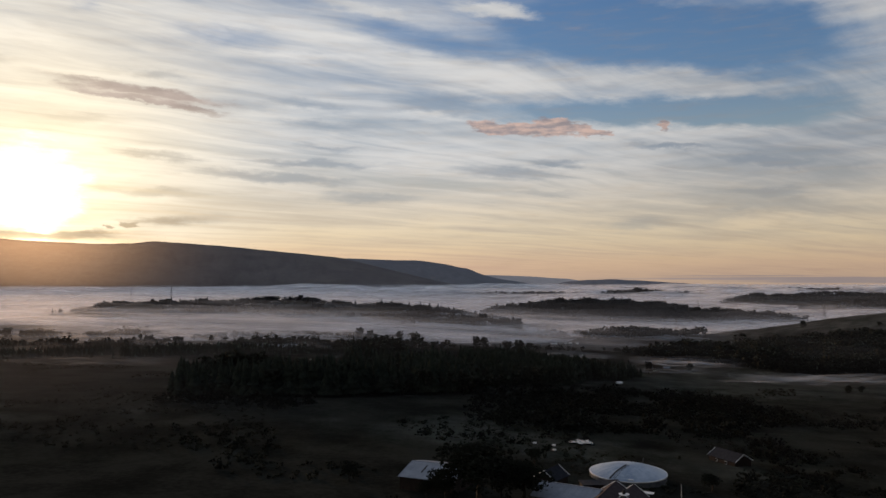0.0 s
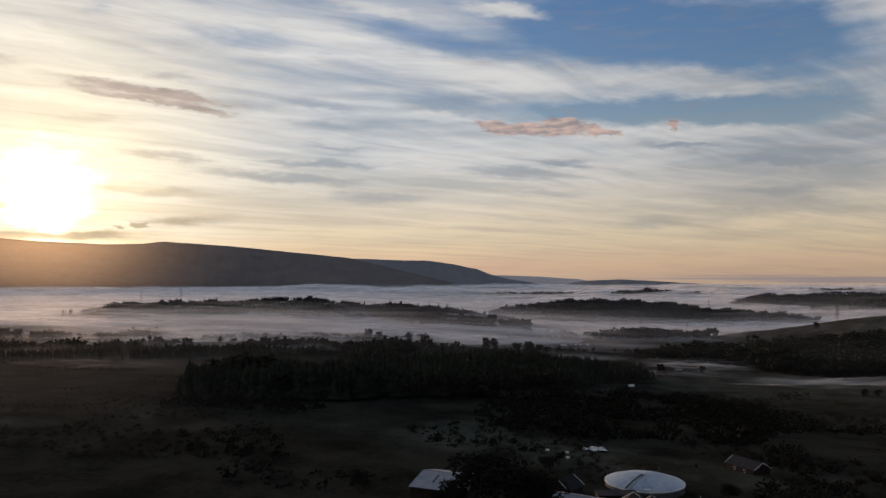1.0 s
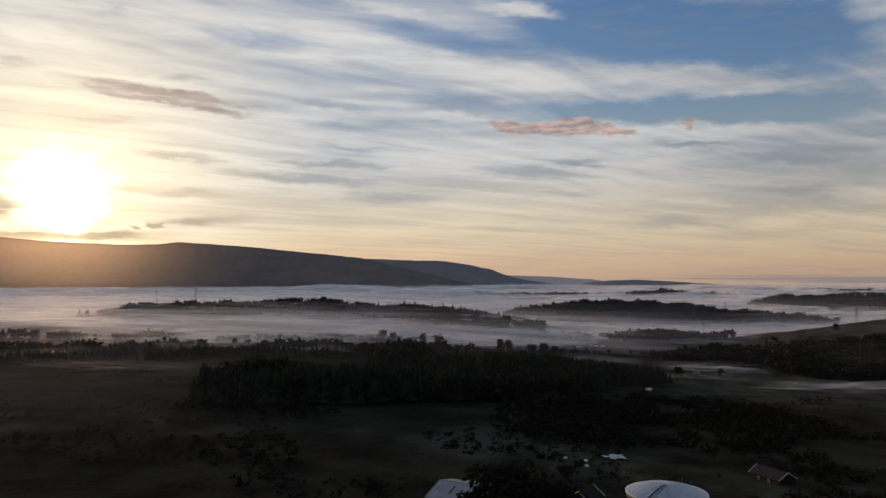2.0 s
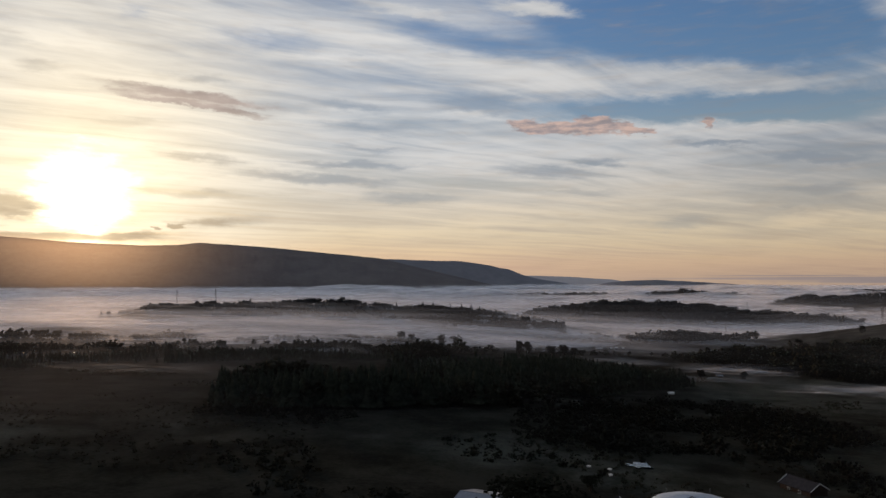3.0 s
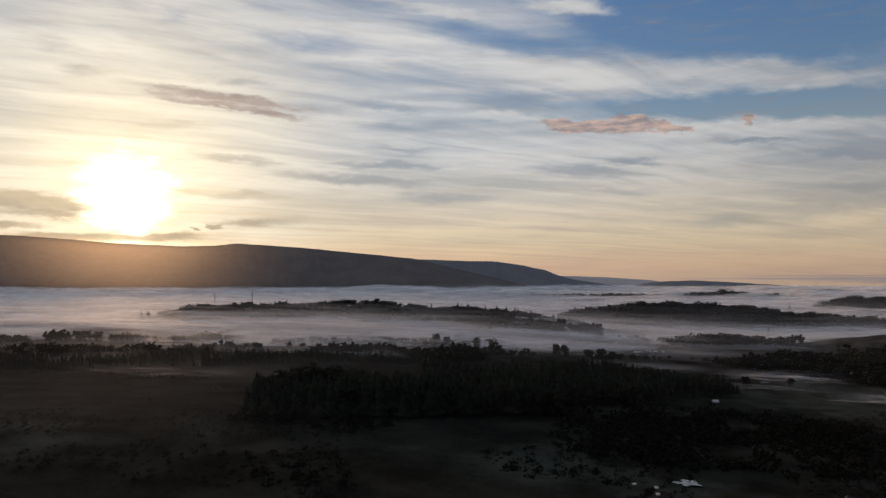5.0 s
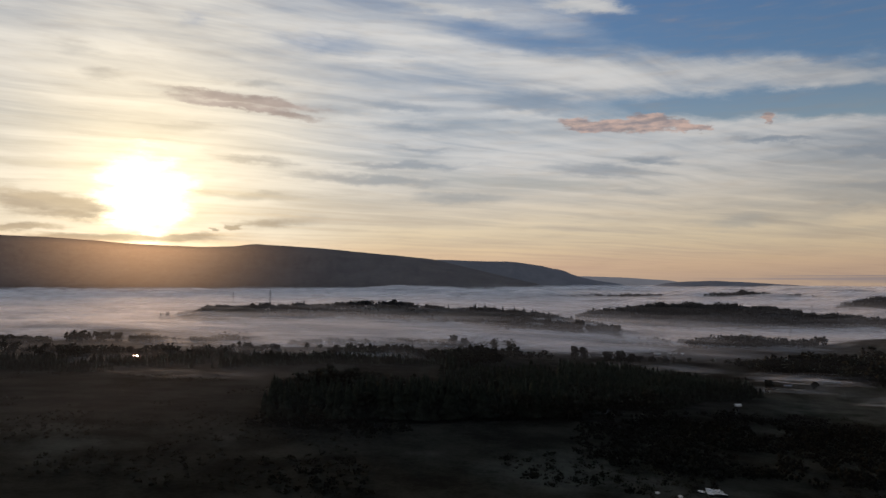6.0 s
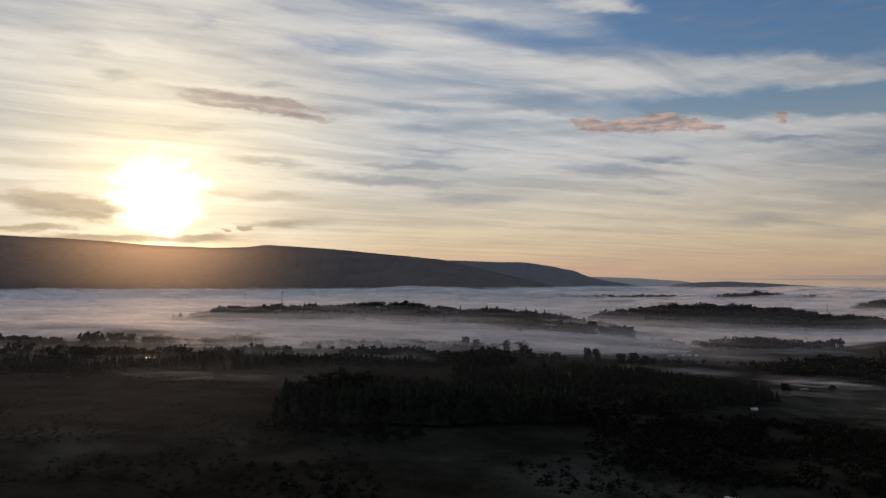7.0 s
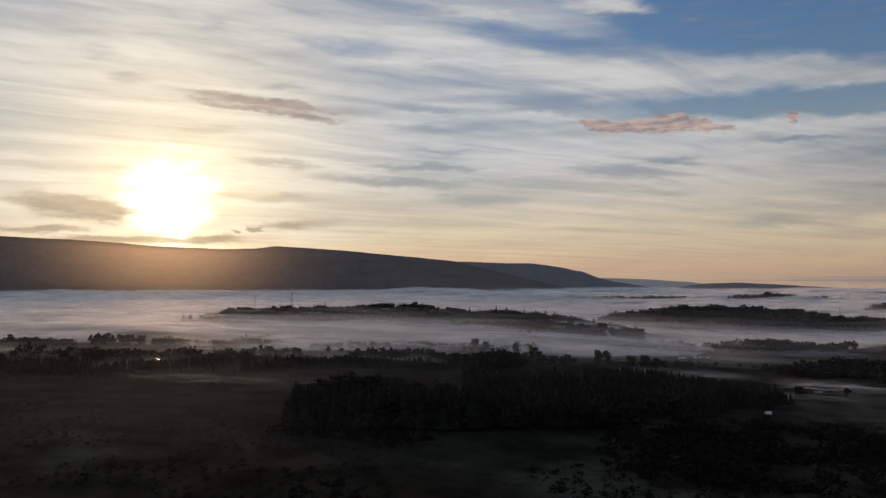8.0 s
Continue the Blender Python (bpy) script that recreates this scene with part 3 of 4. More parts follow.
OCTA_F = np.array([(0, 2, 4), (2, 1, 4), (1, 3, 4), (3, 0, 4), (2, 0, 5), (1, 2, 5), (3, 1, 5), (0, 3, 5)])


def clump_cloud(g, centres, size):
    """Small uneven leaf clumps round the centres."""
    n = len(centres)
    s = size * g.uniform(0.6, 1.4, (n, 1, 1)) * g.uniform(0.55, 1.45, (n, 6, 1))
    v = (OCTA[None] * s + g.normal(0, 0.25 * size, (n, 6, 3)) + centres[:, None, :]).reshape(-1, 3)
    f = (OCTA_F[None] + 6 * np.arange(n)[:, None, None]).reshape(-1, 3)
    return v, f


def crown_points(g, n, lobes):
    """Points through a few overlapping lobes of a crown one metre high."""
    c = np.stack([g.uniform(-0.22, 0.22, lobes), g.uniform(-0.22, 0.22, lobes), g.uniform(0.26, 0.74, lobes)], -1)
    c[0] = (0, 0, 0.66)
    k = g.integers(0, lobes, n)
    d = g.normal(0, 1, (n, 3))
    d /= np.linalg.norm(d, axis=1)[:, None]
    d *= (g.uniform(0.25, 1.0, (n, 1)) ** 0.4) * g.uniform(0.17, 0.27, (lobes, 1))[k]
    p = c[k] + d
    p[:, 2] = np.clip(p[:, 2], 0.06, 0.98)
    return p


def broadleaf_form(seed, n=30, clump=0.088):
    g = np.random.default_rng(seed)
    v, f = clump_cloud(g, crown_points(g, n, 5), clump)
    b = len(v)
    stem = np.array([(0.03, 0, 0), (-0.015, 0.026, 0), (-0.015, -0.026, 0), (0, 0, 0.6)])
    return np.concatenate([v, stem]), np.concatenate([f, np.array([(b, b + 1, b + 3), (b + 1, b + 2, b + 3), (b + 2, b, b + 3)])])


def shrub_form(seed, n, clump):
    g = np.random.default_rng(seed)
    c = np.stack([g.normal(0, 0.42, n), g.normal(0, 0.42, n), np.abs(g.normal(0.35, 0.22, n))], -1)
    return clump_cloud(g, c, clump)


CONIFERS = [conifer_form(s) for s in range(8)]
BROAD = [broadleaf_form(40 + s) for s in range(8)]
FAR_BROAD = [broadleaf_form(60 + s, 15, 0.125) for s in range(10)]
SHRUBS = [shrub_form(80 + s, 12, 0.2) for s in range(8)]
BUSHES = [shrub_form(90 + s, 22, 0.15) for s in range(8)]


def planted(forms, x, y, low, high, sink=0.3, wide=1.0, uneven=0.4, grow=1.0):
    """Verts and faces of many plants, each turned and sized by chance."""
    V, F, b = [], [], 0
    z = land(x, y) - sink
    kind = rng.integers(0, len(forms), len(x))
    size = rng.uniform(low, high, len(x)) * np.clip(1 + grow * (1.4 * fbm(x / 45, y / 45) - 0.7), 0.45, 1.5)
    size = size * (1 + uneven * 1.3 * (fbm(x / 17 + 3, y / 17 + 8) - 0.5))
    turn = rng.uniform(0, 2 * math.pi, len(x))
    for k, (fv, ff) in enumerate(forms):
        i = np.where(kind == k)[0]
        if not len(i):
            continue
        c, s, h = np.cos(turn[i])[:, None], np.sin(turn[i])[:, None], size[i][:, None]
        w = h * wide * rng.uniform(0.85, 1.2, (len(i), 1))
        X = x[i][:, None] + w * (fv[None, :, 0] * c - fv[None, :, 1] * s)
        Y = y[i][:, None] + w * (fv[None, :, 0] * s + fv[None, :, 1] * c)
        Z = z[i][:, None] + h * fv[None, :, 2]
        V.append(np.stack([X, Y, Z], -1).reshape(-1, 3))
        F.append((ff[None] + b + len(fv) * np.arange(len(i))[:, None, None]).reshape(-1, 3))
        b += len(i) * len(fv)
    return np.concatenate(V), np.concatenate(F)


def wood(name, label, forms, mat, poly, spacing, low, high, gaps=0.0, wide=1.0, uneven=0.4, grow=1.0):
    x, y = scatter(poly, spacing, gaps)
    v, f = planted(forms, x, y, low, high, wide=wide, uneven=uneven, grow=grow)
    tagged(new(name, mesh_from(name, v, f, mat, True)), label, "wood", kind="stuff")


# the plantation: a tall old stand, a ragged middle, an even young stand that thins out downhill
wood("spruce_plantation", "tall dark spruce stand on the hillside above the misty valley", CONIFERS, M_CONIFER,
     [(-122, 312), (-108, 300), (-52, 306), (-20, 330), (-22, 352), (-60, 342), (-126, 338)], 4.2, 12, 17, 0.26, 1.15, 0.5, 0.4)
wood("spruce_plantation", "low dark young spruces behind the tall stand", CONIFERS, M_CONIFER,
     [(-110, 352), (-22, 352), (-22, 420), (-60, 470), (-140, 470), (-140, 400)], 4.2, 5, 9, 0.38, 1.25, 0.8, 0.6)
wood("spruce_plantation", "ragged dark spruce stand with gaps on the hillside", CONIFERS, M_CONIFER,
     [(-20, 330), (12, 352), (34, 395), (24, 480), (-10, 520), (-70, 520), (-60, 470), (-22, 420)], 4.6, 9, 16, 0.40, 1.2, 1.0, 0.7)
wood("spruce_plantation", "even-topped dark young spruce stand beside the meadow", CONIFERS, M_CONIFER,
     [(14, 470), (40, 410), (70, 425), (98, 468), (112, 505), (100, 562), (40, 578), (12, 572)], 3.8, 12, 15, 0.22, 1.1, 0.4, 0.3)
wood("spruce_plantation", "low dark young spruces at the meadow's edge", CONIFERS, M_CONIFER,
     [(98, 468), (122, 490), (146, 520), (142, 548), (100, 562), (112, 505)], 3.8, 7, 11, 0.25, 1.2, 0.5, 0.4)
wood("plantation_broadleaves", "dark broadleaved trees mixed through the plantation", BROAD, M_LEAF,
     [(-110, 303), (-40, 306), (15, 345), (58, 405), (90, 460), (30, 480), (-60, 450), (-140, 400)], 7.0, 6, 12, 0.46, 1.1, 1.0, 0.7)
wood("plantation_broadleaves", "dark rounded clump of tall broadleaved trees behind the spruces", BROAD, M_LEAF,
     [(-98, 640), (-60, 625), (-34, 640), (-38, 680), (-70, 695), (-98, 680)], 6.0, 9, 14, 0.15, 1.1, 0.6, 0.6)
wood("hillside_wood", "dark mixed conifer belt on the hillside above the mist", CONIFERS, M_CONIFER,
     [(-460, 455), (-300, 450), (-190, 545), (-80, 600), (-70, 690), (-220, 680), (-330, 548), (-450, 512)], 4.0, 4, 8, 0.40, 1.35, 0.6, 0.7)
wood("hillside_wood", "dark broadleaved belt on the hillside above the mist", BROAD, M_LEAF,
     [(-520, 520), (-330, 560), (-200, 650), (-60, 680), (20, 690), (10, 740), (-120, 760), (-300, 700), (-500, 610)], 7.5, 5, 10, 0.43, 1.2, 1.0, 1.0)
wood("meadow_wood", "dark broadleaved wood beside the misty meadow", BROAD, M_LEAF,
     [(196, 780), (214, 705), (255, 655), (282, 572), (330, 580), (375, 603), (520, 640), (540, 740), (400, 790), (280, 800)], 7.0, 8, 15, 0.24, 1.15, 0.8, 0.9)
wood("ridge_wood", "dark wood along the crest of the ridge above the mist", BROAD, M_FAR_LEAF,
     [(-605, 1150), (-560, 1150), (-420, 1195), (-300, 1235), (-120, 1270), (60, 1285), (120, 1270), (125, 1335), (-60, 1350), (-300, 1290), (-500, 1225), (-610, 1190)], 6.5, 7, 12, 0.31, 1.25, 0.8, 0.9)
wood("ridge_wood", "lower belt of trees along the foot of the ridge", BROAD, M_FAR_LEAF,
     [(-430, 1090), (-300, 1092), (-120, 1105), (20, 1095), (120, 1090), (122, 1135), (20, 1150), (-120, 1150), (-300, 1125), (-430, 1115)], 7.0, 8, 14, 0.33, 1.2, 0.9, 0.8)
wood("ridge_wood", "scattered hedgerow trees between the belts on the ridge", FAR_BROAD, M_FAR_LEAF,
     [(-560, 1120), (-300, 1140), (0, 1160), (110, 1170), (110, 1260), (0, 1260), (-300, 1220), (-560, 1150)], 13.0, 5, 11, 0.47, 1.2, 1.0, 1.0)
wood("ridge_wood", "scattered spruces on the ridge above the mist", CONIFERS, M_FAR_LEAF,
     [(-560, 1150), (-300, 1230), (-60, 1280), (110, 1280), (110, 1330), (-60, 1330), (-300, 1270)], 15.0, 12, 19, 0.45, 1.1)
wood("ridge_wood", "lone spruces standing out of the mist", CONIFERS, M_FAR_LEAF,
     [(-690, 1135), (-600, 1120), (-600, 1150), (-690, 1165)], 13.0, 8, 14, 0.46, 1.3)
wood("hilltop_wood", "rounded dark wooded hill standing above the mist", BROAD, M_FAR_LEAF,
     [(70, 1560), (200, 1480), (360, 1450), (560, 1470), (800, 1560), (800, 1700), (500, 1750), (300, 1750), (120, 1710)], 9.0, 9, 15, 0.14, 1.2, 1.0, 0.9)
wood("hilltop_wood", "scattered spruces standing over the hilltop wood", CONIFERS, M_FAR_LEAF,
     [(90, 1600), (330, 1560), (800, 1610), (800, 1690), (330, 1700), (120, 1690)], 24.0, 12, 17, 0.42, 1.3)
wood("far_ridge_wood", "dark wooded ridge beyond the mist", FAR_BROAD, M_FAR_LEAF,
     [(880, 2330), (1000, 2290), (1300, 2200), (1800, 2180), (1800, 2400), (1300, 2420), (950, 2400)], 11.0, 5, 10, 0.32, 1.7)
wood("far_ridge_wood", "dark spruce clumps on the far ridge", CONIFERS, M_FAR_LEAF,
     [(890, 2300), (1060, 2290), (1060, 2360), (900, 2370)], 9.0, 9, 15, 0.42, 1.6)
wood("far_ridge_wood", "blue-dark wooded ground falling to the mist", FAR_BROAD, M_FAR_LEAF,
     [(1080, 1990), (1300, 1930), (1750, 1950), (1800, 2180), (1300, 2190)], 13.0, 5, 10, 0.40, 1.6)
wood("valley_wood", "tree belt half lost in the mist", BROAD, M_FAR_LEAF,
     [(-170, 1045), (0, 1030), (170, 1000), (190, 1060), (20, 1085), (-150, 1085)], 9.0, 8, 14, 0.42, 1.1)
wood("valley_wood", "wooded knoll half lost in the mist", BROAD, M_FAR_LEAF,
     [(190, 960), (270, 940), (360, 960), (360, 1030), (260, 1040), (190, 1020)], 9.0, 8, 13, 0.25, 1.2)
wood("valley_wood", "dark hedgerow trees along the misty fields", BROAD, M_LEAF,
     [(60, 830), (170, 800), (300, 790), (300, 810), (170, 825), (60, 860)], 8.0, 5, 9, 0.40, 1.2)
wood("valley_wood", "straggling trees half lost in the mist", BROAD, M_LEAF,
     [(-640, 700), (-420, 765), (-260, 800), (-100, 870), (-20, 910), (-30, 950), (-200, 900), (-420, 820), (-640, 750)], 8.5, 7, 12, 0.42, 1.2)
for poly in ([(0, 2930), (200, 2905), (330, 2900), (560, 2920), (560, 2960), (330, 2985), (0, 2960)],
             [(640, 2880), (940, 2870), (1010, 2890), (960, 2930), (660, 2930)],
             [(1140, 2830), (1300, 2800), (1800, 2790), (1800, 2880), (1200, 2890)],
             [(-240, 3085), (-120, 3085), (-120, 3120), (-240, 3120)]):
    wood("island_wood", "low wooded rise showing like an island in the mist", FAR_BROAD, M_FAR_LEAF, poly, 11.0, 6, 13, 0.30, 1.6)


def scrub(name, label, poly, spacing, low, high, gaps, forms=SHRUBS, mat=None):
    x, y = scatter(poly, spacing, gaps)
    v, f = planted(forms, x, y, low, high, 0.1)
    tagged(new(name, mesh_from(name, v, f, mat or M_SCRUB, True)), label, "scrub", kind="stuff")


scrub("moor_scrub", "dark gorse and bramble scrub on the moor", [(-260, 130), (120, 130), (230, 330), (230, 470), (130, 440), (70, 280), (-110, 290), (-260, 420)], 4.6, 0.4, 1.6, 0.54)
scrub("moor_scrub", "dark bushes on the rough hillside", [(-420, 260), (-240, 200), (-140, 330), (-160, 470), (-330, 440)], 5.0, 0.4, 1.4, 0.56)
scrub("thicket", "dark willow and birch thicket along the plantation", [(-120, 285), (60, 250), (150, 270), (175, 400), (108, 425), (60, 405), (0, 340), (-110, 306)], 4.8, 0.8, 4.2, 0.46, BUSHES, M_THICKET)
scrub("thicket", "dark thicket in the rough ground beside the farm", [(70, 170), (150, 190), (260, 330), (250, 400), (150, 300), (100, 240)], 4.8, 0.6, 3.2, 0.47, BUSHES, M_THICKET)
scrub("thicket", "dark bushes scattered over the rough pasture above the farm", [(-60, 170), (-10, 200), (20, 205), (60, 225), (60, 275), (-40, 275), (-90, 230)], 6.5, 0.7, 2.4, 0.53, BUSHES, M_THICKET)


def part(name, bm, mat, parent, label=""):
    me = bpy.data.meshes.new(name)
    bm.to_mesh(me)
    bm.free()
    me.materials.append(mat)
    ob = new(name, me)
    ob.parent = parent
    return tagged(ob, label)


def limb(bm, a, b, ra, rb, sides=6):
    a, b = Vector(a), Vector(b)
    q = (b - a).to_track_quat("Z", "Y").to_matrix()
    ring = lambda c, r: [bm.verts.new(c + q @ Vector((r * math.cos(2 * math.pi * k / sides), r * math.sin(2 * math.pi * k / sides), 0))) for k in range(sides)]
    r1, r2 = ring(a, ra), ring(b, rb)
    for k in range(sides):
        bm.faces.new((r1[k], r1[(k + 1) % sides], r2[(k + 1) % sides], r2[k]))
    bm.faces.new(r2)
    bm.faces.new(r1[::-1])


def tree(seed, clumps, label, height, x, y, wide=1.0):
    """A broadleaved tree: tapered trunk with limbs, crown of many small clumps."""
    g = np.random.default_rng(seed)
    top = new("tree")
    pts = crown_points(g, clumps, 7)
    bm = bmesh.new()
    limb(bm, (0, 0, -0.04), (0.01, 0, 0.3), 0.032, 0.022)
    limb(bm, (0.01, 0, 0.3), (0, 0.01, 0.66), 0.022, 0.008)
    for p in pts[:: max(1, clumps // 9)][:9]:
        z = min(0.25 + 0.3 * g.random(), p[2])
        limb(bm, (0.005, 0, z), tuple(p), 0.010, 0.003, 4)
    part("trunk", bm, M_BARK, top)
    v, f = clump_cloud(g, pts, 0.9 / clumps ** 0.55)
    crown = new("crown", mesh_from("crown", v, f, M_LEAF))
    crown.parent = top
    top.matrix_basis = pose(x, y, float(land(x, y)) - 0.2, 0, 0, 40 * seed) @ Matrix.Diagonal((height * wide, height * wide, height, 1))
    return tagged(top, label, "tree")


def put(ob, x, y, height, turn, wide=1.0):
    t = copy_thing(ob, pose(x, y, float(land(x, y)) - 0.2, 0, 0, turn))
    t.scale = (height * wide, height * wide, height)
    return t


field_tree = tree(3, 260, "dark rounded broadleaved tree standing in a misty field", 17, 36, 779)
tagged(field_tree, group="field trees")
for k, (x, y, h, w) in enumerate([(46, 782, 16, 1.0), (70, 772, 13, 1.4), (82, 770, 15, 1.4), (93, 775, 12, 1.4), (-99, 838, 19, 0.9), (-86, 836, 16, 1.0), (-51, 842, 16, 1.0),
                                  (-34, 840, 15, 0.7), (158, 548, 11, 1.1), (203, 588, 7, 1.3), (-110, 832, 9, 1.2), (105, 800, 8, 1.3)]):
    put(field_tree, x, y, h, 57 * k, w)

for k, (x, y, h, w) in enumerate([(470, 790, 9, 1.3), (500, 815, 6, 1.5), (520, 820, 6, 1.6), (455, 900, 11, 1.2), (258, 455, 6, 1.2), (268, 458, 5, 1.3), (-330, 930, 12, 1.2), (-205, 905, 10, 1.3)]):
    put(field_tree, x, y, h, 31 * k, w)
garden_tree = tagged(tree(11, 1500, "large dark broadleaved tree beside the farm buildings", 16.5, 7.5, 150, 1.5), group="farm trees")
for k, (x, y, h, w) in enumerate([(17.0, 152, 11.5, 1.5), (0.5, 152.5, 9, 1.2), (-3.5, 154.5, 5.5, 1.1), (13, 160, 9, 1.2), (-22, 168, 5, 1.3), (66, 176, 5, 1.4), (25, 196, 5, 1.5)]):
    put(garden_tree, x, y, h, 73 * k, w)


# ---------------------------------------------------------------- building materials
M_TIN = surface("weathered_tin_roof", (0.15, 0.17, 0.21), (0.24, 0.265, 0.31), 0.5, 0.45, bump=0.1, fine=9, spec=0.5)
M_SLATE = surface("dark_slate", (0.012, 0.014, 0.020), (0.026, 0.029, 0.038), 1.2, 0.85, bump=0.3, fine=7, spec=0.12)
M_MAROON = surface("dark_red_brown_roofing", (0.035, 0.026, 0.028), (0.06, 0.045, 0.048), 1.0, 0.8, bump=0.3, fine=7, spec=0.12)
M_BOARD = surface("stained_boarding", (0.016, 0.010, 0.008), (0.032, 0.020, 0.016), 1.5, 0.85, bump=0.3, fine=6, stretch=(1, 1, 0.2))
M_RENDER = surface("grey_render", (0.07, 0.07, 0.07), (0.12, 0.118, 0.115), 0.8, 0.9, bump=0.2)
M_WHITE = surface("white_paint", (0.62, 0.62, 0.62), (0.80, 0.80, 0.79), 0.9, 0.5, bump=0.05, spec=0.5)
M_COVER = surface("tank_cover_sheet", (0.20, 0.26, 0.35), (0.40, 0.46, 0.54), 0.18, 0.38, bump=0.12, fine=7, spec=0.5)
M_CONCRETE = surface("stained_concrete", (0.07, 0.075, 0.08), (0.14, 0.145, 0.15), 0.7, 0.85, bump=0.3)
M_DARK = surface("black_rubber", (0.012, 0.012, 0.013), (0.03, 0.03, 0.032), 2.0, 0.6, bump=0.1)
M_GALV = surface("galvanised_steel", (0.07, 0.072, 0.075), (0.12, 0.122, 0.125), 3.0, 0.7, 0.0, bump=0.05)
M_PANE = surface("dark_window_glass", (0.01, 0.012, 0.015), (0.018, 0.02, 0.024), 1.0, 0.06, bump=0.01, spec=0.6)
M_WATER = surface("still_water", (0.010, 0.014, 0.016), (0.016, 0.02, 0.022), 0.4, 0.06, bump=0.02, spec=0.9)


def box(bm, x0, y0, z0, x1, y1, z1):
    v = [bm.verts.new(c) for c in ((x0, y0, z0), (x1, y0, z0), (x1, y1, z0), (x0, y1, z0), (x0, y0, z1), (x1, y0, z1), (x1, y1, z1), (x0, y1, z1))]
    for f in ((0, 3, 2, 1), (4, 5, 6, 7), (0, 1, 5, 4), (1, 2, 6, 5), (2, 3, 7, 6), (3, 0, 4, 7)):
        bm.faces.new([v[k] for k in f])


def block(name, size, mat, parent, label="", bevel=0.02):
    bm = bmesh.new()
    box(bm, *size)
    if bevel:
        bmesh.ops.bevel(bm, geom=bm.edges[:], offset=bevel, segments=1, affect="EDGES")
    return part(name, bm, mat, parent, label)


def roof_slope(bm, length, run, rise, side, over=0.35, ribs=0.0, thick=0.1):
    """One slope of a gable roof along x, with raised seams every ribs metres."""
    k = math.hypot(run, rise)
    ux, uz = run / k * side, -rise / k
    nx, nz = rise / k * side, run / k
    L, S = length / 2 + over, k + over

    def slab(xa, xb, lo, hi, s0, s1):
        v = []
        for x in (xa, xb):
            for s, h in ((s0, lo), (s1, lo), (s1, hi), (s0, hi)):
                v.append(bm.verts.new((x, ux * s + nx * h, rise + uz * s + nz * h)))
        for f in ((0, 1, 2, 3), (7, 6, 5, 4), (0, 4, 5, 1), (1, 5, 6, 2), (2, 6, 7, 3), (3, 7, 4, 0)):
            bm.faces.new([v[i] for i in f])

    if ribs:
        slab(-0.04, 0.04, thick, thick + 0.05, 0.02, S - 0.02)
    else:
        slab(-L, L, 0, thick, 0, S)
    bmesh.ops.recalc_face_normals(bm, faces=bm.faces[:])


def gabled(name, label, category, x, y, turn, length, width, eave, rise, roof_mat, wall_mat, ribs=0.0, verge=True, windows=(), chimney=None, base=None, group=""):
    """A gabled building along its own x axis."""
    top = new(name)
    w = width / 2
    bm = bmesh.new()
    L = length / 2
    pts = [(-w, -1.0), (w, -1.0), (w, eave), (0, eave + rise), (-w, eave)]
    a = [bm.verts.new((-L, q, z)) for q, z in pts]
    b = [bm.verts.new((L, q, z)) for q, z in pts]
    bm.faces.new(a[::-1])
    bm.faces.new(b)
    for k in range(5):
        bm.faces.new((a[k], a[(k + 1) % 5], b[(k + 1) % 5], b[k]))
    bmesh.ops.recalc_face_normals(bm, faces=bm.faces[:])
    part("wall", bm, wall_mat, top)
    for side in (1, -1):
        bm = bmesh.new()
        roof_slope(bm, length, w, rise, side)
        ob = part("roof", bm, roof_mat, top)
        ob.location.z = eave + 0.01
        if ribs:
            bm = bmesh.new()
            roof_slope(bm, length, w, rise, side, ribs=ribs)
            n = int((length + 0.7) / ribs)
            seam = part("seam", bm, roof_mat, ob)
            for i in range(n + 1):
                one = seam if i == 0 else new("seam", seam.data)
                one.parent = ob
                one.location.x = -L - 0.3 + (length + 0.6) * i / n
        if verge:
            for end in (-1, 1):
                bm = bmesh.new()
                k = math.hypot(w, rise)
                e = end * (L + 0.38)
                p0 = Vector((e, 0, rise + 0.14))
                p1 = Vector((e, side * (w + 0.33 * w / k), -0.33 * rise / k + 0.14))
                limb(bm, p0, p1, 0.09, 0.09, 4)
                v = part("verge_trim", bm, M_WHITE, top, "pale painted verge board")
                v.location.z = eave
    bm = bmesh.new()
    limb(bm, (-L - 0.35, 0, eave + rise + 0.12), (L + 0.35, 0, eave + rise + 0.12), 0.11, 0.11, 6)
    part("ridge_cap", bm, roof_mat, top)
    for side, at, wide, tall, sill in windows:
        q = side * w
        frame_ob = block("window", (at - wide / 2, min(q, q + side * 0.06), sill, at + wide / 2, max(q, q + side * 0.06), sill + tall), M_WHITE, top, "white framed window")
        block("pane", (at - wide / 2 + 0.08, min(q + side * 0.05, q + side * 0.075), sill + 0.08, at + wide / 2 - 0.08, max(q + side * 0.05, q + side * 0.075), sill + tall - 0.08), M_PANE, frame_ob, "", 0)
    if chimney is not None:
        stack = block("chimney", (chimney - 0.4, -0.3, eave + rise - 0.6, chimney + 0.4, 0.3, eave + rise + 1.1), M_CONCRETE, top, "rendered chimney stack")
        for dx in (-0.18, 0.18):
            bm = bmesh.new()
            limb(bm, (chimney + dx, 0, eave + rise + 1.1), (chimney + dx, 0, eave + rise + 1.5), 0.13, 0.10, 8)
            part("chimney_pot", bm, M_DARK, stack)
    top.matrix_basis = pose(x, y, float(land(x, y)) if base is None else base, 0, 0, turn)
    return tagged(top, label, category, group)


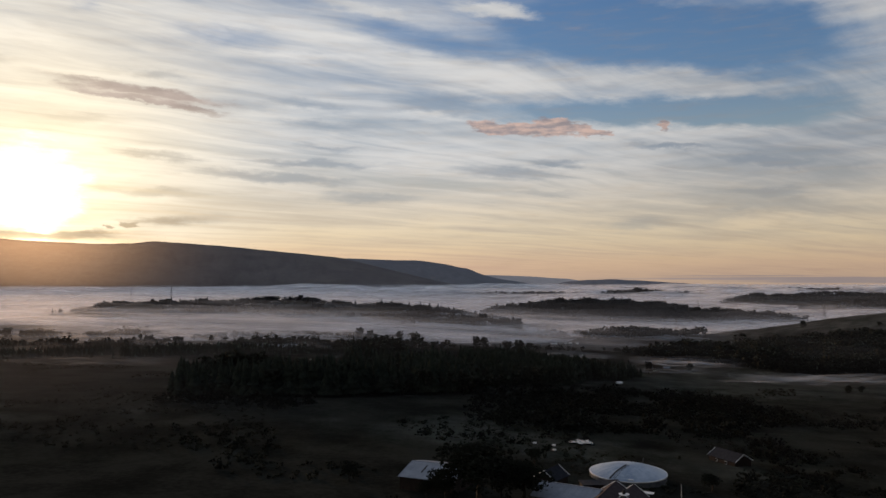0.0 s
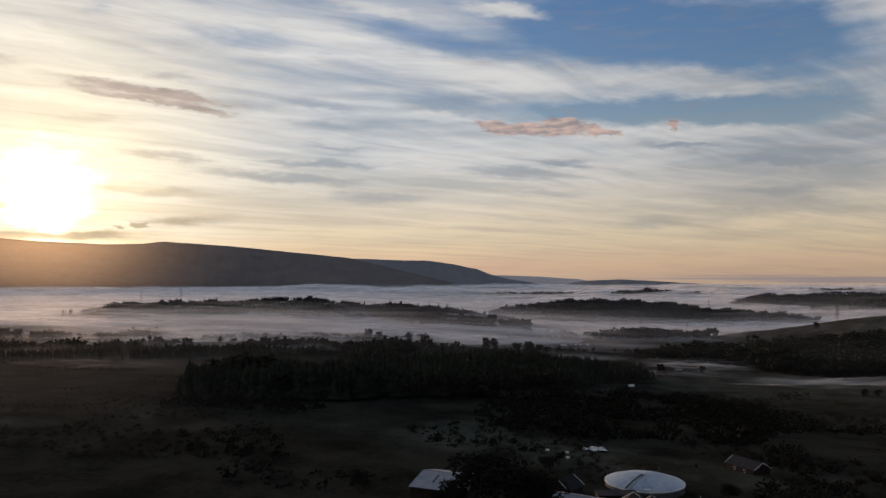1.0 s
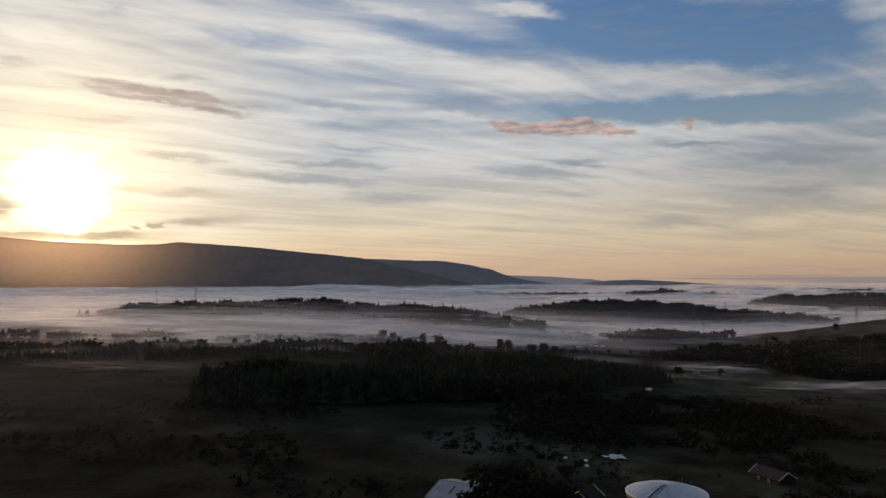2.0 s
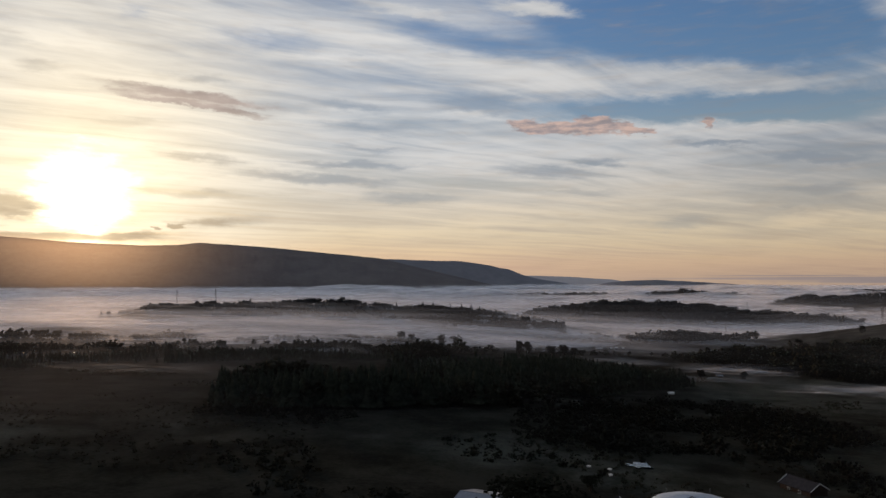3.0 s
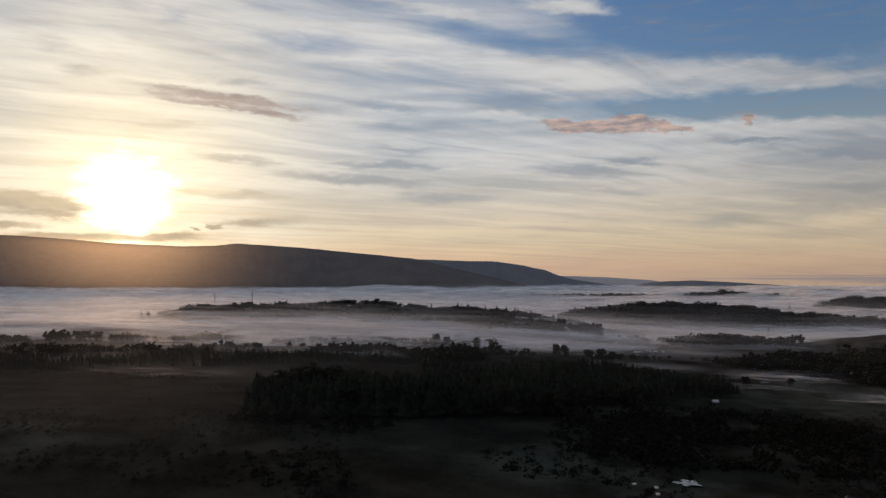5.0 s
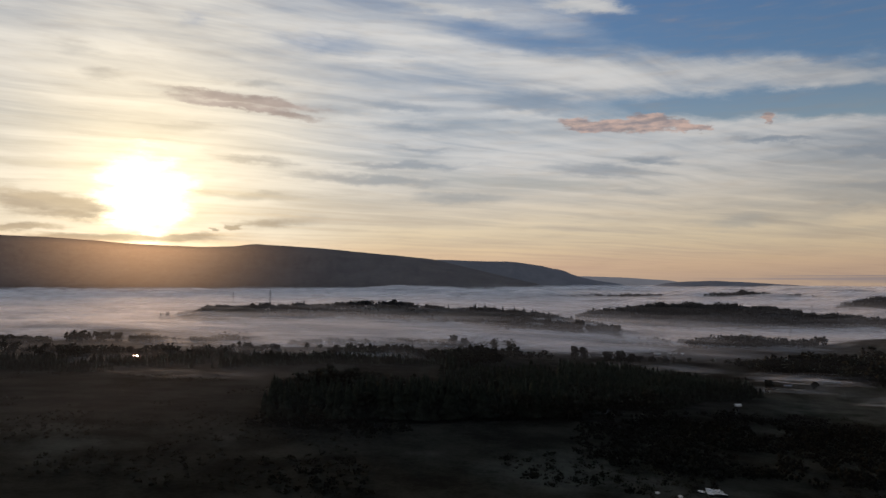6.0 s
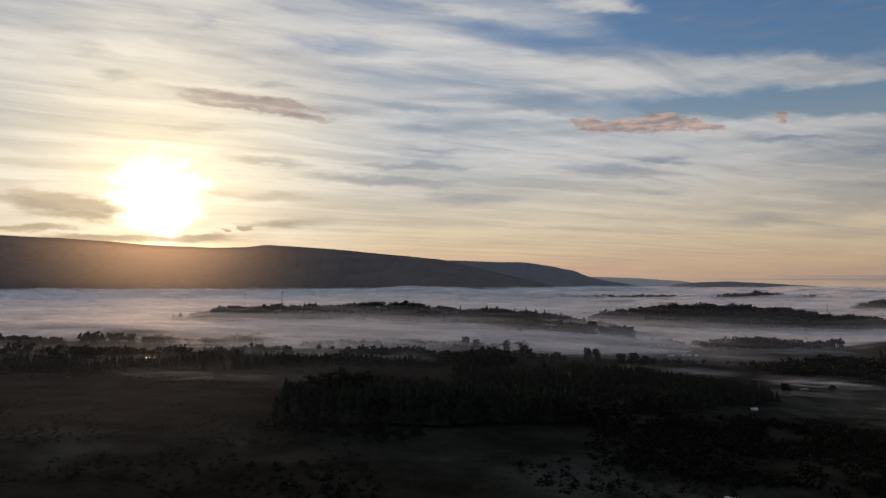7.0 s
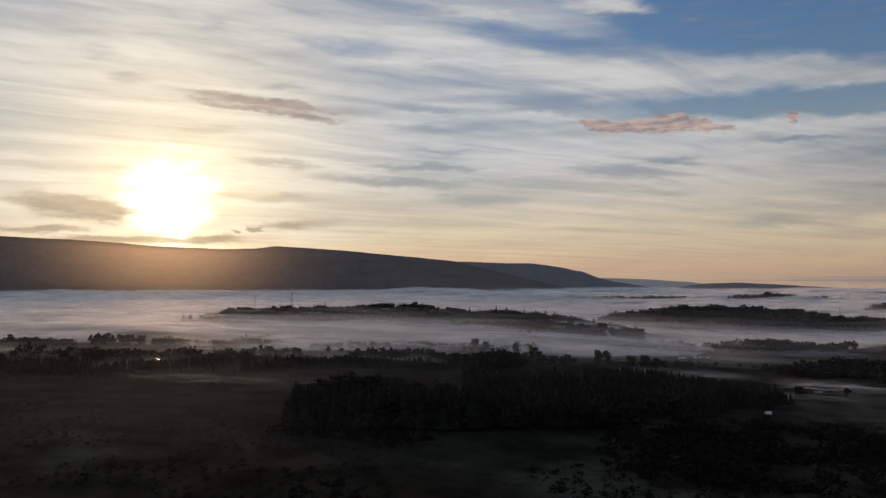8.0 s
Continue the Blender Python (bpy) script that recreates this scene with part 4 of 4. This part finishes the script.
# ---------------------------------------------------------------- the farm
barn = gabled("barn", "low-pitched barn with a pale blue-grey tin roof", "barn", -1.0, 167.5, -22, 13, 15, 3.0, 1.6, M_TIN, M_BOARD, ribs=1.0, verge=False, base=12.9)
bm = bmesh.new()
box(bm, -0.22, -5.2, 0, 0.22, -1.6, 0.06)
strip = part("rooflight", bm, M_DARK, barn, "narrow dark rooflight")
strip.matrix_basis = pose(-2.2, 0, 4.66, 12.0, 0, 0)
gabled("outbuilding", "small boarded outbuilding with dark slate roof and pale verges", "outbuilding", 26.3, 174.2, 52, 6.5, 5.4, 2.0, 1.9, M_SLATE, M_BOARD, base=10.9, windows=((1, 0, 1.0, 0.9, 0.9),), group="farm buildings")
gabled("farmhouse", "farmhouse wing with pale blue-grey metal roof", "house", 27.4, 154.6, -30, 13, 11.5, 2.7, 1.5, M_TIN, M_RENDER, ribs=1.2, verge=False, base=11.9, windows=((-1, -3, 1.1, 1.2, 0.9), (-1, 0, 1.1, 1.2, 0.9), (-1, 3, 1.1, 1.2, 0.9)), group="farm buildings")
gabled("farmhouse", "farmhouse with dark red-brown roof and pale verges", "house", 33.9, 149.6, 61, 15.5, 7.4, 2.7, 2.4, M_MAROON, M_RENDER, base=11.4, windows=((-1, -3, 1.1, 1.2, 0.9), (-1, 2, 1.1, 1.2, 0.9)), group="farm buildings")
gabled("farmhouse", "short farmhouse wing with dark red-brown roof", "house", 39.6, 153.0, 61, 8.0, 6.0, 2.6, 2.2, M_MAROON, M_RENDER, base=11.0, windows=((-1, 0, 1.0, 1.1, 0.9),), group="farm buildings")
gabled("cottage", "small dark cottage with slate roof and pale verges", "house", 85.9, 215.1, -65.5, 10.1, 6.4, 2.1, 1.8, M_SLATE, M_BOARD, base=5.3, windows=((-1, -2, 0.9, 0.8, 0.8), (-1, 1.6, 0.9, 0.8, 0.8)))


def lean_to(x, y, turn):
    top = new("store_shed")
    block("wall", (-4.6, -2, -1, 4.6, 2, 1.1), M_BOARD, top)
    bm = bmesh.new()
    box(bm, -4.9, -2.3, 1.1, 4.9, 2.3, 1.22)
    part("roof", bm, M_SLATE, top, "flat dark grey roof")
    for k in range(5):
        block("roof_batten", (-4.4 + 2.2 * k - 0.05, -2.25, 1.222, -4.4 + 2.2 * k + 0.05, 2.25, 1.27), M_SLATE, top, "", 0)
    top.matrix_basis = pose(x, y, 10.4, 0, 0, turn)
    tagged(top, "low store shed with a flat grey roof beside the tank", "shed")


lean_to(38.0, 173.4, 2)


def tank(x, y, base):
    """Round covered tank: low wall, rim, domed cover in gores, walkway and vents."""
    top = new("covered_tank")
    R, H, D, n = 9.6, 1.7, 1.95, 96
    ang = [2 * math.pi * k / n for k in range(n)]
    bm = bmesh.new()
    prof = [(R, -1.5), (R, H), (R - 0.25, H), (R - 0.25, -1.5)]
    rings = [[bm.verts.new((r * math.cos(a), r * math.sin(a), z)) for a in ang] for r, z in prof]
    for q in range(4):
        for k in range(n):
            bm.faces.new((rings[q][k], rings[q][(k + 1) % n], rings[(q + 1) % 4][(k + 1) % n], rings[(q + 1) % 4][k]))
    bmesh.ops.recalc_face_normals(bm, faces=bm.faces[:])
    part("tank_wall", bm, M_CONCRETE, top, "stained concrete tank wall")
    bm = bmesh.new()
    levels = 14
    rings = []
    for j in range(levels):
        s = j / (levels - 0.5)
        r = R * 1.012 * (1 - s)
        row = []
        for k, a in enumerate(ang):
            sag = 0.05 * math.cos(24 * a) * (1 - s) * s * 4
            row.append(bm.verts.new((r * math.cos(a), r * math.sin(a), H + 0.12 + D * (1 - (1 - s) ** 2.0) + sag)))
        rings.append(row)
    for j in range(levels - 1):
        for k in range(n):
            bm.faces.new((rings[j][k], rings[j][(k + 1) % n], rings[j + 1][(k + 1) % n], rings[j + 1][k]))
    bm.faces.new(rings[-1])
    for f in bm.faces:
        f.smooth = True
    part("cover", bm, M_COVER, top, "taut pale domed cover sheet")
    bm = bmesh.new()
    q = [(R + 0.16, H - 0.05), (R + 0.16, H + 0.2), (R - 0.12, H + 0.2), (R - 0.12, H - 0.05)]
    rings = [[bm.verts.new((r * math.cos(a), r * math.sin(a), z)) for a in ang] for r, z in q]
    for i in range(4):
        for k in range(n):
            bm.faces.new((rings[i][k], rings[i][(k + 1) % n], rings[(i + 1) % 4][(k + 1) % n], rings[(i + 1) % 4][k]))
    bmesh.ops.recalc_face_normals(bm, faces=bm.faces[:])
    part("rim", bm, M_WHITE, top, "pale rim band")
    # walkway strip from the rim to near the crown, with two thin rails
    way = -133.0
    dome_z = lambda r: H + 0.12 + D * (1 - (r / (R * 1.012)) ** 2)
    for name, off, wide, lift, mat in (("walkway", 0.0, 0.5, 0.05, M_DARK), ("rail", 1.3, 0.10, 0.07, M_DARK), ("rail", 0.8, 0.06, 0.07, M_GALV)):
        bm = bmesh.new()
        prev = None
        for i in range(15):
            r = 9.3 - 8.6 * i / 14
            row = [bm.verts.new((r, off * (0.55 + 0.45 * r / 9.3) + dy, dome_z(r) + lift + dz)) for dy, dz in ((-wide / 2, 0), (wide / 2, 0), (wide / 2, -0.04), (-wide / 2, -0.04))]
            if prev:
                for k in range(4):
                    bm.faces.new((prev[k], prev[(k + 1) % 4], row[(k + 1) % 4], row[k]))
            prev = row
        bmesh.ops.recalc_face_normals(bm, faces=bm.faces[:])
        ob = part(name, bm, mat, top)
        ob.matrix_basis = pose(0, 0, 0, 0, 0, way)
    hatch = block("hatch", (-0.7, -0.45, 0, 0.7, 0.45, 0.3), M_WHITE, top, "white hatch box")
    hatch.matrix_basis = pose(-1.6, -8.5, H + 0.3, 0, 0, -12)
    for a, r, h in ((50, 9.0, 1.3), (118, 9.2, 0.9)):
        bm = bmesh.new()
        limb(bm, (0, 0, -0.2), (0, 0, h), 0.08, 0.08, 8)
        limb(bm, (0, 0, h), (0.35, 0, h + 0.15), 0.08, 0.08, 8)
        v = part("vent_pipe", bm, M_GALV, top)
        v.matrix_basis = pose(r * math.cos(radians(a)), r * math.sin(radians(a)), dome_z(r), 0, 0, a)
    top.matrix_basis = pose(x, y, base)
    tagged(top, "round tank under a taut pale blue-white domed cover", "tank")


tank(47.6, 184.8, 9.25)


def pole(x, y, h):
    top = new("pole")
    bm = bmesh.new()
    limb(bm, (0, 0, -0.5), (0, 0, h), 0.09, 0.06, 8)
    part("shaft", bm, M_WHITE, top)
    block("cap", (-0.1, -0.1, h, 0.1, 0.1, h + 0.08), M_GALV, top)
    top.matrix_basis = pose(x, y, float(land(x, y)))
    tagged(top, "thin pale pole standing in the yard", "pole")


pole(53.9, 162.6, 4.2)


def roof_cowl(x, y, z):
    top = new("roof_cowl")
    for name, r0, r1, z0, z1, mat in (("shaft", 0.40, 0.36, -3.6, 0.0, M_CONCRETE), ("dish", 0.35, 1.1, 0.0, 0.32, M_WHITE), ("pot", 0.35, 0.28, 0.3, 1.2, M_DARK)):
        bm = bmesh.new()
        limb(bm, (0, 0, z0), (0, 0, z1), r0, r1, 20)
        part(name, bm, mat, top)
    top.matrix_basis = pose(x, y, z)
    tagged(top, "white round cowl with a dark pot on the farmhouse roof", "cowl")


roof_cowl(36.9, 146.6, 16.4)


def canopy(x, y, z, turn):
    top = new("porch_canopy")
    block("roof", (-1.4, -0.8, 0, 1.4, 0.8, 0.1), M_WHITE, top, "white sheet roof")
    for sx in (-1.25, 1.25):
        for sy in (-0.65, 0.65):
            block("post", (sx - 0.05, sy - 0.05, -2.9, sx + 0.05, sy + 0.05, 0), M_BOARD, top, "", 0)
    top.matrix_basis = pose(x, y, z, 0, 0, turn)
    tagged(top, "small white porch canopy beside the farmhouse wing", "canopy")


canopy(45.6, 160.4, 12.9, -25)


def hive(x, y, turn):
    top = new("beehive")
    for name, s, z0, z1, mat in (("stand", 0.38, -0.3, 0.12, M_BOARD), ("body", 0.42, 0.12, 0.48, M_WHITE), ("lid", 0.48, 0.48, 0.56, M_WHITE)):
        block(name, (-s, -s, z0, s, s, z1), mat, top)
    top.matrix_basis = pose(x, y, float(land(x, y)), 0, 0, turn)
    tagged(top, "white box beehive standing on the rough grass", "beehive", "hives")


for x, y, t in ((34.4, 222.5, 20), (33.4, 215.0, 12), (28.6, 224.0, 40)):
    hive(x, y, t)


def pool(name, label, x, y, la, lb, turn, seed, lift=0.25):
    """Still water with an uneven shore, level, lying in a hollow."""
    n = 48
    bm = bmesh.new()
    for z in (lift, lift - 0.6):
        ring = []
        for k in range(n):
            a = 2 * math.pi * k / n
            s = 1 + 1.1 * (float(fbm(np.array(2 + 2.2 * math.cos(a) + seed), np.array(2 + 2.2 * math.sin(a)))) - 0.5) * 2
            ring.append(bm.verts.new((la * s * math.cos(a), lb * s * math.sin(a), z)))
        if z == lift:
            first = ring
            bm.faces.new(ring)
    for k in range(n):
        bm.faces.new((first[k], ring[k], ring[(k + 1) % n], first[(k + 1) % n]))
    me = bpy.data.meshes.new(name)
    bm.to_mesh(me)
    bm.free()
    me.materials.append(M_WATER)
    ob = new(name, me)
    c, s = math.cos(radians(turn)), math.sin(radians(turn))
    rim = [float(land(x + la * u * c - lb * v * s, y + la * u * s + lb * v * c)) for u, v in ((0, 0), (0.9, 0), (-0.9, 0), (0, 0.9), (0, -0.9))]
    ob.matrix_basis = pose(x, y, max(rim), 0, 0, turn)
    tagged(ob, label, "pond", kind="structure")


pool("water_pond", "small bright pond in the rough grass", 44.0, 232.0, 3.4, 2.6, -8, 3)
pool("water_pool", "long bright pool behind a row of small spruces", -362, 574, 24, 3.4, 8, 5)
x, y = scatter([(-455, 552), (-336, 560), (-336, 566), (-455, 559)], 5.0)
v, f = planted(CONIFERS, x, y, 3.0, 4.6, wide=1.2)
tagged(new("spruce_row", mesh_from("spruce_row", v, f, M_CONIFER)), "row of small spruces before a bright pool", "hedge", kind="stuff")

# pale roofs of a farm far down in the mist, and a lone shed in the meadow
for x, y, t, l, w in ((140, 900, 8, 8, 3.4), (143, 960, 4, 7, 3.6), (156, 908, 30, 3.6, 3), (163, 911, -10, 3.6, 3), (171, 909, 15, 3, 3)):
    gabled("farm_shed", "small far farm shed with a pale glossy roof", "shed", x, y, t, l, w, 1.8, 1.1, M_WHITE, M_RENDER, verge=False, windows=((-1, 0, 0.9, 0.8, 0.6),), group="valley farm sheds")
gabled("meadow_shed", "tiny pale shed far out on the meadow", "shed", 186, 594, 5, 5.0, 2.6, 0.9, 0.7, M_TIN, M_RENDER, verge=False)
gabled("meadow_shed", "lone shed with a bright white roof by the plantation", "shed", 114.5, 464, 12, 3.0, 2.0, 0.8, 0.5, M_WHITE, M_WHITE, verge=False, windows=((-1, -0.8, 0.6, 0.5, 0.4), (-1, 0.8, 0.6, 0.5, 0.4)))


def pylon(x, y, z_top, base_wide=4.4):
    """A lattice tower: four legs, braces, three pairs of arms."""
    z0 = float(land(x, y)) - 0.5
    h = z_top - z0
    top = new("pylon")
    wide = lambda z: base_wide / 2 * (1 - z / h) ** 1.2 + 0.5
    for sx in (-1, 1):
        for sy in (-1, 1):
            bm = bmesh.new()
            zs = [h * k / 8 for k in range(9)]
            for a, b in zip(zs, zs[1:]):
                limb(bm, (sx * wide(a), sy * wide(a), a), (sx * wide(b), sy * wide(b), b), 0.09, 0.09, 4)
            part("leg", bm, M_GALV, top)
    for s in range(4):
        bm = bmesh.new()
        c, q = ((1, 0), (0, 1), (-1, 0), (0, -1))[s]
        for k in range(8):
            a, b = h * k / 8, h * (k + 1) / 8
            P = lambda u, z: (c * wide(z) - q * u * wide(z), q * wide(z) + c * u * wide(z), z)
            limb(bm, P(-1, a), P(1, b), 0.05, 0.05, 3)
            limb(bm, P(1, a), P(-1, b), 0.05, 0.05, 3)
        part("brace", bm, M_GALV, top)
    for z, w in ((0.66, 4.2), (0.79, 5.2), (0.92, 3.8)):
        bm = bmesh.new()
        for s in (-1, 1):
            limb(bm, (0, 0, h * z), (s * w, 0, h * z - 0.3), 0.18, 0.08, 4)
            limb(bm, (s * w, 0, h * z - 0.3), (s * w, 0, h * z - 1.8), 0.07, 0.07, 4)
        part("cross_arm", bm, M_GALV, top)
    top.matrix_basis = pose(x, y, z0, 0, 0, math.degrees(math.atan2(y, x)) - 60)
    tagged(top, "grey steel lattice pylon standing in the mist", "pylon", "pylons")


for x, y, z in ((-517, 1352, 52), (-700, 1595, 44), (405, 1235, -6), (705, 1965, 10), (1000, 2760, 22), (760, 1420, 14), (790, 1470, 14)):
    pylon(x, y, z)
